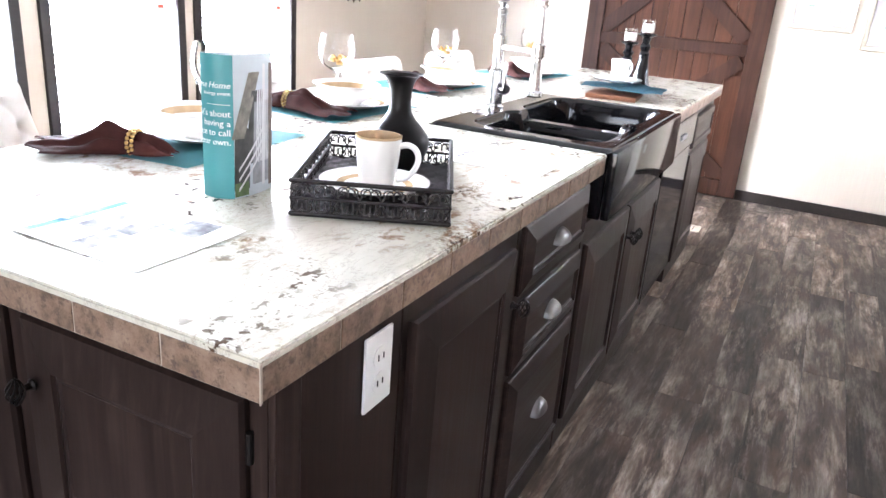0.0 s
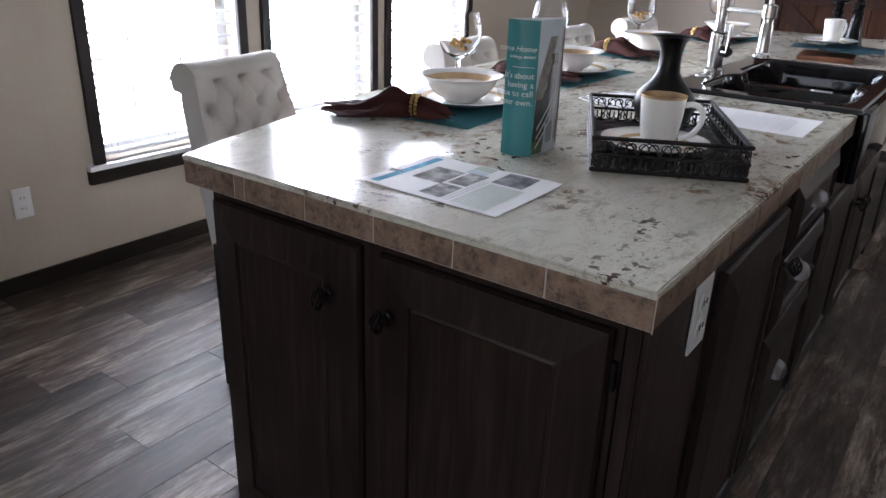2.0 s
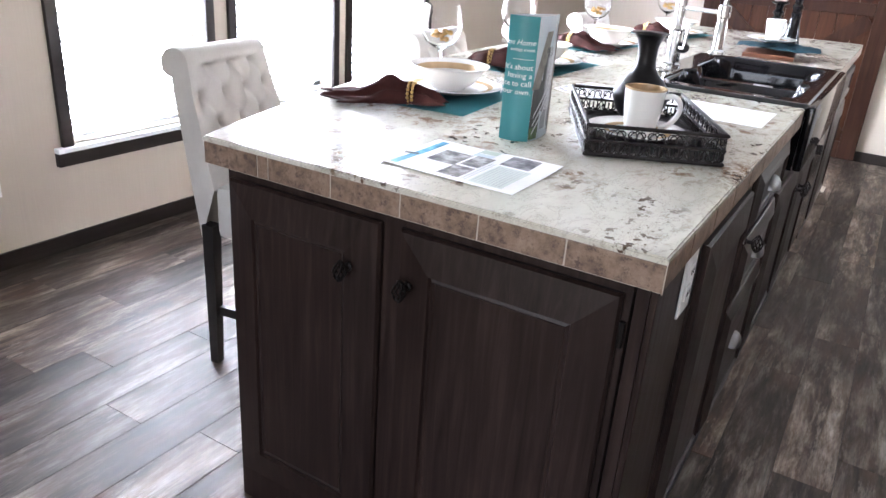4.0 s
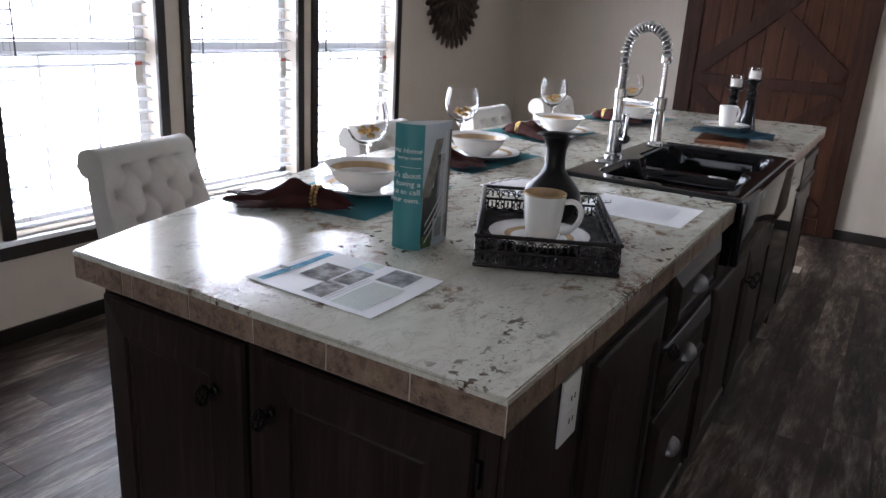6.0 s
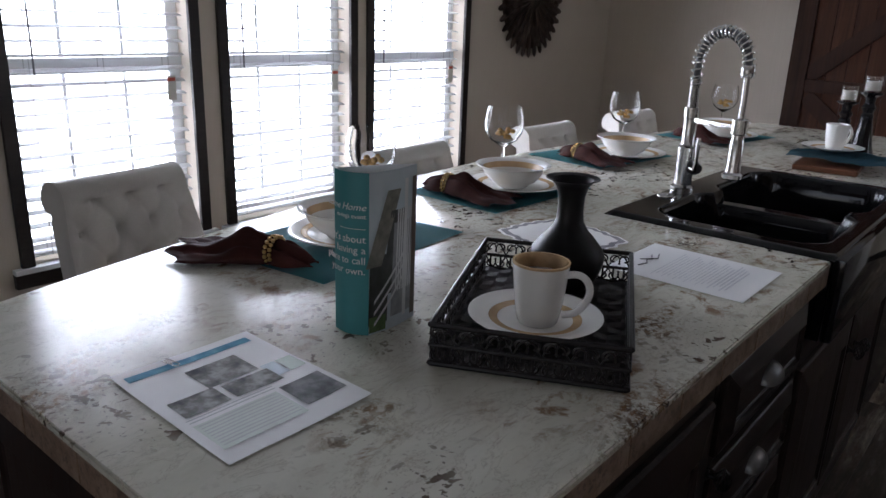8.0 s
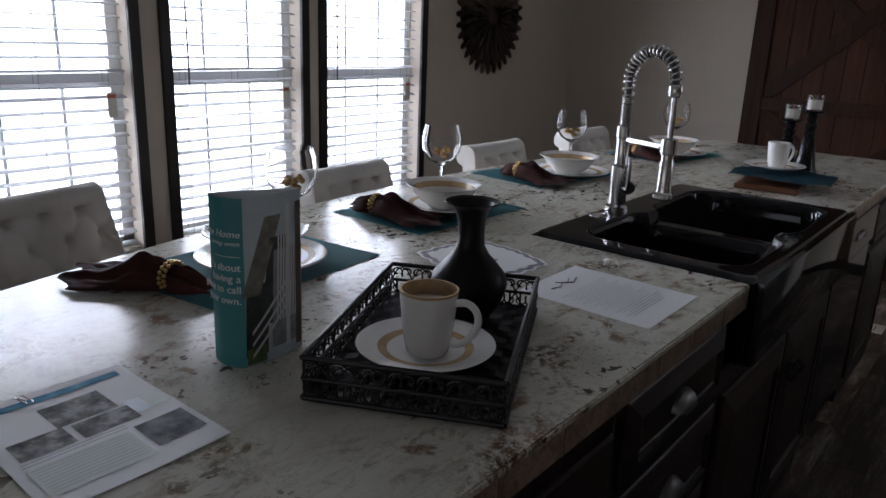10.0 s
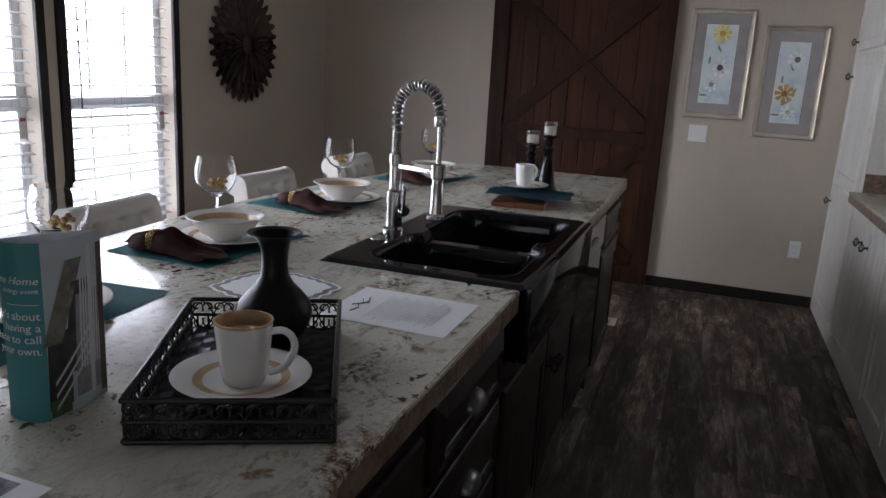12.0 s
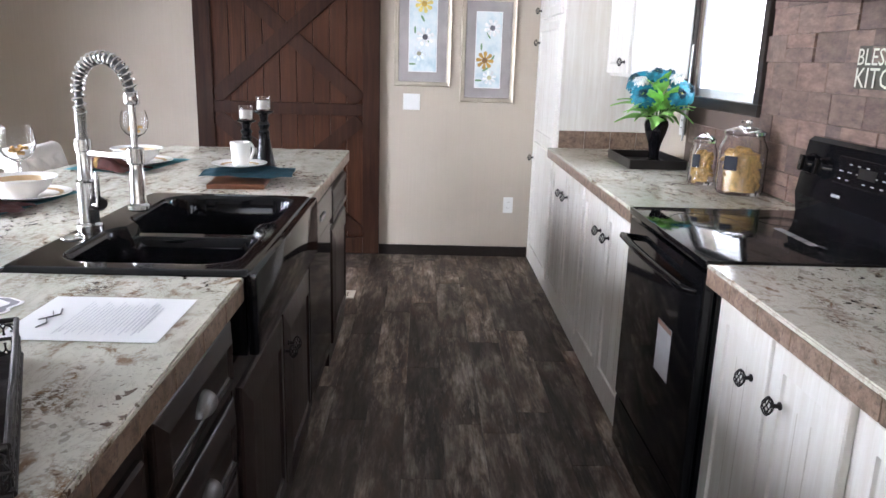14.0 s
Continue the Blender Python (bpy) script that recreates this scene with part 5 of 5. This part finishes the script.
SCROLL = scroll_mesh()
WEAVE = mesh_of(boxes((-0.0022, 0.0022, -0.0022, 0.0022, 0.0, 0.026), bevel=0.0008), "stake", M_BLACKMET)
for L, m in ((TWX, pose(0, -TWY / 2, 0)), (TWX, pose(0, TWY / 2, 0)), (TWY, pose(-TWX / 2, 0, 0, 0, 0, 90)), (TWY, pose(TWX / 2, 0, 0, 0, 0, 90))):
    for z, r in ((0.004, 0.0042), (0.032, 0.0030), (TH, 0.0042)):
        part("rail", tube([(-L / 2, 0, z), (L / 2, 0, z)], r, 8), M_BLACKMET, tr, m=m, smooth=True)
    n = round(L / 0.0385)
    for i in range(n):
        x = (i + 0.5) * L / n - L / 2
        part("scroll", SCROLL, None, tr, m=m @ pose(x, 0, 0.0345))
        part("scroll", SCROLL, None, tr, m=m @ pose(x, 0, 0.030, 180, 0, 0))
    for i in range(round(L / 0.0195)):
        x = (i + 0.5) * L / round(L / 0.0195) - L / 2
        part("stake", WEAVE, None, tr, m=m @ pose(x, 0, 0.005) @ Matrix.Diagonal((0.8, 0.6, 1, 1)))
bm = bmesh.new()
nw = 17
for i in range(nw):
    y_ = (i + 0.5) * TWY / nw - TWY / 2
    grid(26, 1, lambda u, v: ((u - 0.5) * TWX, y_ + (v - 0.5) * 0.020, 0.006 + 0.0022 * math.sin(u * math.pi * 13 + math.pi * i)), bm)
tagged(part("woven_base", bm, M_BLACKMET, tr, "black woven base"), kind="stuff")
part("base_plate", boxes((-TWX / 2, TWX / 2, -TWY / 2, TWY / 2, 0.0008, 0.003)), M_BLACKMET, tr)


def mug(at, s=1.0, rim=True, name_label="white glazed mug with a tan rim on a saucer"):
    g = thing("coffee_mug", name_label, "mug", at)
    out = [(0, 0), (0.026, 0), (0.030, 0.004), (0.034, 0.02), (0.038, 0.05), (0.0415, 0.09), (0.0420, 0.096)]
    inn = [(0.0395, 0.0965), (0.0385, 0.09), (0.035, 0.05), (0.031, 0.02), (0.026, 0.008), (0, 0.007)]
    part("cup", lathe([(r * s, z * s) for r, z in out + inn], 40), M_CERAMIC, g, smooth=True)
    if rim:
        part("rim_band", lathe([(0.0421, 0.0935), (0.0424, 0.0972), (0.0392, 0.0972), (0.0370, 0.075), (0.0368, 0.075), (0.0388, 0.0945)], 40), M_TAN, g, "tan glazed rim", smooth=True)
    pts = [(0.038, 0, 0.080), (0.055, 0, 0.083), (0.068, 0, 0.076), (0.074, 0, 0.060), (0.068, 0, 0.040), (0.054, 0, 0.024), (0.036, 0, 0.018)]
    fine_pts = []
    for i in range(len(pts) - 1):
        p0, p1, p2, p3 = (Vector(pts[max(0, min(len(pts) - 1, i + k))]) for k in (-1, 0, 1, 2))
        for q in range(4):
            t = q / 4
            fine_pts.append(0.5 * ((2 * p1) + (p2 - p0) * t + (2 * p0 - 5 * p1 + 4 * p2 - p3) * t * t + (3 * p1 - p0 - 3 * p2 + p3) * t ** 3) * s)
    fine_pts.append(Vector(pts[-1]) * s)
    part("handle", tube(fine_pts, 0.0055 * s, 10), M_CERAMIC, g, smooth=True)
    return g


def saucer(at, r=0.107):
    k = r / 0.107
    s = thing("saucer", "white glazed saucer with a tan ring", "saucer", at)
    part("dish", lathe([(a * k, z) for a, z in [(0, 0.002), (0.045, 0.002), (0.050, 0.004), (0.085, 0.010), (0.104, 0.016), (0.107, 0.0185), (0.104, 0.0195), (0.084, 0.0135), (0.05, 0.007), (0, 0.006)]], 48), M_CERAMIC, s, smooth=True)
    part("tan_ring", lathe([(a * k, z) for a, z in [(0.060, 0.0091), (0.074, 0.0117), (0.074, 0.0113), (0.060, 0.0086)]], 48), M_TAN, s, "tan glaze band", smooth=True)
    return s


saucer((-0.258, 0.638, Z + 0.009))
mug(pose(-0.250, 0.632, Z + 0.0152, 0, 0, 20) @ Matrix.Scale(1.05, 4), 1.0)
VASE = [(0, 0), (0.040, 0), (0.044, 0.003), (0.059, 0.022), (0.069, 0.046), (0.071, 0.058), (0.067, 0.074), (0.051, 0.093), (0.036, 0.108), (0.028, 0.124), (0.0255, 0.145), (0.0265, 0.168), (0.032, 0.186), (0.043, 0.198), (0.0475, 0.2005),
        (0.046, 0.202), (0.041, 0.199), (0.030, 0.184), (0.024, 0.165), (0.022, 0.14), (0, 0.13)]
solo("flower_vase", lathe([(r_ * (0.94 if z_ < 0.12 else 0.88 if z_ < 0.2 else 1.0), z_) for r_, z_ in VASE], 48), M_BLACKM, "black matte ceramic vase with flared neck, empty", "vase", (-0.314, 0.818, Z + 0.009), smooth=True)

# leaflet standing as a three-sided column
M_TEALPR = simple("teal_print", (0.045, 0.24, 0.26), 0.4, vary=0.06)
M_WHITEPR = simple("white_print", (0.82, 0.82, 0.82), 0.5)
A, B, C = Vector((-0.486, 0.422, 0)), Vector((-0.424, 0.433, 0)), Vector((-0.430, 0.541, 0))
LH = 0.252
lf = thing("leaflet", "folded teal and photo leaflet standing on the island", "leaflet", (0, 0, Z))


def bent(p, q, bulge):
    d = (q - p)
    nrm = Vector((d.y, -d.x, 0)).normalized()
    return lambda u, z, off=0.0: tuple(p + d * u + nrm * (bulge * math.sin(math.pi * u) + off) + Vector((0, 0, z)))


front, photo, rear = bent(A, B, 0.010), bent(B, C, 0.006), bent(C, A, 0.004)
for fn_, mat_, nm in ((front, M_TEALPR, "front_panel"), (photo, simple("photo_sky", (0.55, 0.62, 0.66), 0.4), "photo_panel"), (rear, M_PAPER, "rear_panel")):
    part(nm, grid(12, 2, lambda u, v: fn_(u, LH * v)), mat_, lf, smooth=True)


def printed(fn_, u0, u1, z0, z1, material, skew=0.0, parent=None, off=0.0006, name="print_patch"):
    return part(name, grid(6, 2, lambda u, v: fn_(u0 + (u1 - u0) * u + skew * (v - 0.5), z0 + (z1 - z0) * v, off)), material, parent or lf)


def words_on(fn_, words, u, z, size, shear=0.0, parent=None):
    me = text_mesh(words, size, M_WHITEPR, "RIGHT", shear)
    w = (B - A).length
    for vtx in me.vertices:
        uu = u + vtx.co.x / w
        vtx.co = Vector(fn_(uu, z + vtx.co.y, 0.0008 + vtx.co.z))
    return part("text_line", me, None, parent or lf)


words_on(front, "come Home", 0.94, 0.196, 0.0150, 0.3)
words_on(front, "savings event", 0.94, 0.184, 0.0095)
printed(front, 0.25, 0.93, 0.1675, 0.1683, M_WHITEPR)
for i, line in enumerate(("It's about", "having a", "place to call", "your own.")):
    words_on(front, line, 0.94, 0.147 - 0.0165 * i, 0.0160)
M_PG, M_PD, M_PL, M_PW = simple("photo_green", (0.10, 0.16, 0.06), 0.4, vary=0.5, scale=60), simple("photo_dark", (0.05, 0.055, 0.05), 0.4, vary=0.5, scale=50), simple("photo_grey", (0.30, 0.31, 0.33), 0.4, vary=0.3, scale=50), simple("photo_white", (0.70, 0.71, 0.72), 0.4)
M_BEAM = simple("photo_beam", (0.21, 0.20, 0.165), 0.4, vary=0.4, scale=60)
printed(photo, 0.0, 0.34, 0.015, 0.125, M_PD, 0.03, off=0.0006)
printed(photo, 0.0, 0.30, 0.003, 0.028, M_PG, off=0.0008)
printed(photo, 0.30, 0.62, 0.06, 0.19, M_PD, 0.18, off=0.0008)
printed(photo, 0.13, 0.40, 0.108, 0.222, M_BEAM, 0.38, off=0.0010, name="porch_beam")
printed(photo, 0.42, 0.97, 0.02, 0.17, M_PL, 0.06, off=0.0009)
for i in range(8):
    printed(photo, 0.50 + 0.05 * i, 0.53 + 0.05 * i, 0.06, 0.19, M_PW, 0.05, off=0.0012, name="porch_rail")
printed(photo, 0.66, 0.74, 0.015, 0.235, M_PW, 0.03, off=0.0014, name="porch_post")
printed(photo, 0.86, 0.98, 0.01, 0.235, simple("photo_brown", (0.14, 0.10, 0.08), 0.4), 0.02, off=0.0013, name="porch_post")
for k in range(3):
    part("stair_rail", grid(8, 1, lambda u, v: photo(0.08 + 0.6 * u, 0.012 + 0.018 * k + 0.07 * u + 0.006 * v, 0.0015)), M_PW, lf)

# flyer
fl_ = thing("printed_flyer", "white printed flyer with photos and a blue title bar", "paper", (-0.566, 0.092, Z, 0, 0, 0))


def flyer_pt(u, v, off=0.0):
    """u across the page, v down it."""
    x, y_ = 0.279 * v, 0.214 * u + 0.006 * (1 - v)
    curl = 0.010 * max(0, u - 0.7) ** 2 * max(0, v - 0.3) * 4 + 0.004 * max(0, 0.25 - u) * max(0, 0.3 - v) * 8
    return (x, y_, 0.0006 + curl + 0.0006 * math.sin(5 * u + 4 * v) ** 2 + off)


part("sheet", grid(14, 18, flyer_pt), M_PAPER, fl_, smooth=True)


def on_flyer(u0, u1, v0, v1, material, name="print_patch", off=0.0006):
    return part(name, grid(6, 6, lambda u, v: flyer_pt(u0 + (u1 - u0) * u, v0 + (v1 - v0) * v, off)), material, fl_)


def photo_mat(name, c0, c1, c2):
    m = Mat(name, 0.75)
    m.set("Specular IOR Level", 0.15)
    m.color(m.ramp(m.noise(m.mapped((1, 1, 1)), 38, 4, 0.6), (0.35, c0), (0.5, c1), (0.65, c2)))
    return m.m


M_BLUEPR = photo_mat("blue_title", (0.05, 0.22, 0.38), (0.08, 0.30, 0.48), (0.20, 0.45, 0.60))
on_flyer(0.05, 0.93, 0.065, 0.125, M_BLUEPR, "title_bar")
M_PH = photo_mat("room_photo", (0.07, 0.07, 0.08), (0.22, 0.21, 0.20), (0.50, 0.50, 0.50))
on_flyer(0.36, 0.72, 0.20, 0.42, M_PH, "photo")
on_flyer(0.42, 0.76, 0.44, 0.58, M_PH, "photo")
on_flyer(0.08, 0.38, 0.42, 0.58, M_PH, "photo")
on_flyer(0.66, 0.96, 0.64, 0.86, photo_mat("dark_photo", (0.10, 0.10, 0.11), (0.20, 0.20, 0.21), (0.34, 0.34, 0.35)), "photo")
on_flyer(0.86, 0.98, 0.40, 0.54, simple("pale_green_patch", (0.40, 0.50, 0.42), 0.5), "print_patch")
on_flyer(0.74, 0.85, 0.40, 0.54, simple("pale_blue_patch", (0.50, 0.60, 0.66), 0.5), "print_patch")
on_flyer(0.06, 0.62, 0.66, 0.90, simple("pale_text_block", (0.58, 0.64, 0.58), 0.5), "text_block")
M_INK = simple("grey_ink", (0.44, 0.46, 0.46), 0.5)
for i in range(9):
    on_flyer(0.08, 0.60, 0.675 + 0.024 * i, 0.682 + 0.024 * i, M_INK, "text_bar", 0.0009)
for i in range(2):
    on_flyer(0.06, 0.64, 0.605 + 0.024 * i, 0.612 + 0.024 * i, M_INK, "text_bar", 0.0009)
solo("paper_clip", tube([(0, 0, 0), (0.028, 0, 0.001), (0.031, 0.004, 0.001), (0.028, 0.008, 0.001), (0.004, 0.008, 0.0015), (0.001, 0.005, 0.0015), (0.004, 0.002, 0.0015), (0.022, 0.002, 0.0015)], 0.0008, 6), M_STEEL, "small steel paper clip on the flyer", "paper clip", (-0.558, 0.168, Z + 0.0042, 0, 0, 8), smooth=True)

# text sheet beside the sink
sh = thing("text_sheet", "white printed sheet of text beside the sink", "paper", (-0.328, 0.996, Z))
part("sheet", grid(12, 10, lambda u, v: (0.276 * u, 0.232 * v + 0.004 * (1 - u), 0.0006 + 0.0006 * math.sin(4 * u + 3 * v) ** 2)), M_PAPER, sh, smooth=True)
for i in range(20):
    x = 0.085 + 0.0075 * i
    dense = i > 14
    part("text_bar", boxes((x, x + (0.0016 if not dense else 0.003), 0.03 + 0.012 * ((i * 7) % 3), 0.205 - 0.01 * ((i * 5) % 4), 0.0016, 0.0019)), simple("faint_ink", (0.66, 0.66, 0.69), 0.6) if i == 0 else bpy.data.materials["faint_ink"], sh)
M_INKD = simple("dark_ink", (0.12, 0.12, 0.13), 0.5)
part("heading_mark", tube([(0.045, 0.06, 0.0018), (0.052, 0.085, 0.0018), (0.040, 0.11, 0.0018), (0.055, 0.13, 0.0018), (0.045, 0.16, 0.0018)], 0.0016, 4), M_INKD, sh)
part("heading_mark", tube([(0.030, 0.10, 0.0018), (0.048, 0.118, 0.0018), (0.035, 0.145, 0.0018)], 0.0013, 4), M_INKD, sh)

# scalloped card behind the vase
cd = thing("scalloped_card", "white paper doily card with a grey wavy border", "paper", (-0.505, 1.125, Z, 0, 0, -12))


def card_outline(k):
    pts = []
    for i in range(72):
        a = 2 * math.pi * i / 72
        c_, s_ = math.cos(a), math.sin(a)
        r = 1 / max(abs(c_) / 0.125, abs(s_) / 0.115) * (1 - 0.10 * abs(math.sin(2 * a)) ** 3)
        r *= 1 + 0.035 * math.cos(20 * a)
        pts.append((r * c_ * k, r * s_ * k))
    return pts


part("card", prism(card_outline(1.0), 0.0004, 0.0016), M_PAPER, cd)
part("grey_border", prism(card_outline(0.95), 0.0017, 0.0020), simple("grey_border_ink", (0.22, 0.22, 0.25), 0.5), cd)
part("card_middle", prism(card_outline(0.84), 0.0021, 0.0024), M_PAPER, cd)
part("printed_mark", tube([(-0.02, -0.01, 0.003), (0.0, 0.015, 0.003), (0.015, -0.005, 0.003), (0.03, 0.02, 0.003)], 0.0012, 4), M_INKD, cd)

# board, cloth, cup and candles at the far end
bd = solo("cutting_board", boxes((-0.100, 0.105, -0.11, 0.13, 0.0, 0.018), bevel=0.004), grain("warm_wood_board", (0.09, 0.030, 0.014), (0.17, 0.066, 0.032), (0.27, 0.12, 0.06), 0.4, "x"), "reddish wooden board under a teal cloth", "board", (-0.300, 2.585, Z, 0, 0, 6))
def folded(u, v):
    rim = max(abs(u - 0.5), abs(v - 0.5)) * 2
    return ((u - 0.5) * 0.335, (v - 0.5) * 0.25, 0.030 + 0.004 * math.sin(u * 7 + v * 4) + 0.002 * math.sin(u * 23 - v * 9) - 0.006 * rim ** 6)


solo("folded_cloth", grid(28, 22, folded, thick=0.026), simple("slate_teal_cloth", (0.030, 0.085, 0.115), 0.9, vary=0.3, scale=30, bump=0.5, bscale=300, spec=0.2), "folded dark teal cloth napkin on the board", "cloth", (-0.272, 2.635, Z + 0.0165, 0, 0, 6), smooth=True)
saucer((-0.316, 2.672, Z + 0.0525), 0.105)
mug((-0.311, 2.675, Z + 0.058, 0, 0, 60), 0.95, False, "white glazed mug on a saucer at the island's far end")


def candle_holder(at, h, label):
    c_ = thing("candle_holder", label, "candle holder", at, "candle holders")
    part("stand", lathe([(0, 0), (0.048, 0), (0.050, 0.006), (0.046, 0.02), (0.036, 0.06), (0.028, h * 0.45), (0.021, h * 0.62), (0.024, h * 0.66), (0.017, h * 0.70), (0.026, h * 0.78), (0.016, h * 0.84), (0.020, h * 0.93), (0.040, h * 0.97), (0.041, h), (0, h)], 28), M_BLACKG, c_, smooth=True)
    cup = part("candle_cup", lathe([(0, h + 0.0005), (0.027, h + 0.0005), (0.029, h + 0.004), (0.029, h + 0.058), (0.0272, h + 0.058), (0.0272, h + 0.006), (0, h + 0.005)], 24), M_GLASS, c_, "clear glass cup", smooth=True)
    part("candle", lathe([(0, h + 0.006), (0.0262, h + 0.006), (0.0262, h + 0.040), (0, h + 0.041)], 24), simple("white_wax", (0.80, 0.77, 0.68), 0.5), cup, smooth=True)
    return c_


candle_holder((-0.264, 2.885, Z), 0.256, "tall black candle holder with a white candle")
candle_holder((-0.348, 2.935, Z), 0.212, "short black candle holder with a white candle")

# ---------------------------------------------------------------- pieces of the floor and the tiled wall
PW, PL = 0.152, 0.94
PLANK = mesh_of(box(bmesh.new(), 0.0008, PW - 0.0008, 0.0008, PL - 0.0008, -0.004, 0.0, bevel=0.0006), "plank", M_FLOOR)
rp = random.Random(7)
joined = bmesh.new()
count = 0
x = WALL_L
while x < WALL_R:
    y = WALL_B - rp.random() * PL
    while y < WALL_F:
        if y > -1.3 and count < 300:
            part("plank", PLANK, None, floor, m=pose(x, y, 0.001) @ Matrix.Diagonal((1, min(1, (WALL_F - y) / PL), 1, 1)))
            count += 1
        elif y + PL > WALL_B + 0.02:
            box(joined, x + 0.0008, x + PW - 0.0008, max(y, WALL_B) + 0.0008, min(y + PL, WALL_F) - 0.0008, -0.004, 0.001)
        y += PL
    x += PW
tagged(part("planks_behind", joined, M_FLOOR, floor), kind="stuff")

bs = thing("backsplash", "rustic brown wood-look stone tile wall behind the counter", "backsplash", kind="structure")
part("grout_bed", wall_with_holes(lambda a, b, c, d: (WALL_R - 0.007, WALL_R - 0.0005, a, b, max(c, TOP + 0.002), d), -1.2, 3.65, [(KWIN[0] - 0.05, KWIN[1] - 0.012, KWIN[2] - 0.05, KWIN[3] + 0.05)], 2.1), simple("dark_grout", (0.12, 0.085, 0.068), 0.85), bs)
BR = [mesh_of(box(bmesh.new(), -0.006 - 0.002 * k, 0, 0.001, w - 0.001, 0.001, h - 0.001, bevel=0.0015), "stone_tile", M_BRICK) for k, (w, h) in enumerate(((0.20, 0.1), (0.15, 0.1), (0.10, 0.1), (0.10, 0.2), (0.20, 0.05)))]
n = 0
for r in range(11):
    y = 0.25 + 0.05 * (r % 3)
    z = TOP + 0.004 + 0.1 * r
    while y < 3.63:
        k = rp.choice((0, 0, 1, 2, 4))
        w = (0.20, 0.15, 0.10, 0.10, 0.20)[k]
        hit = y + w > KWIN[0] - 0.05 and z + 0.1 > KWIN[2] - 0.05
        if hit and y < KWIN[0] - 0.09:
            part("stone_tile", BR[k], None, bs, m=pose(WALL_R - 0.007, y, z) @ Matrix.Diagonal((1, (KWIN[0] - 0.052 - y) / w, 1 if k != 4 else 2, 1)))
            n += 1
        if not hit and y + w < 3.65 and n < 290:
            part("stone_tile", BR[k], None, bs, m=pose(WALL_R - 0.007, y, z))
            n += 1
            if k == 4:
                part("stone_tile", BR[k], None, bs, m=pose(WALL_R - 0.007, y, z + 0.05))
                n += 1
        y += w
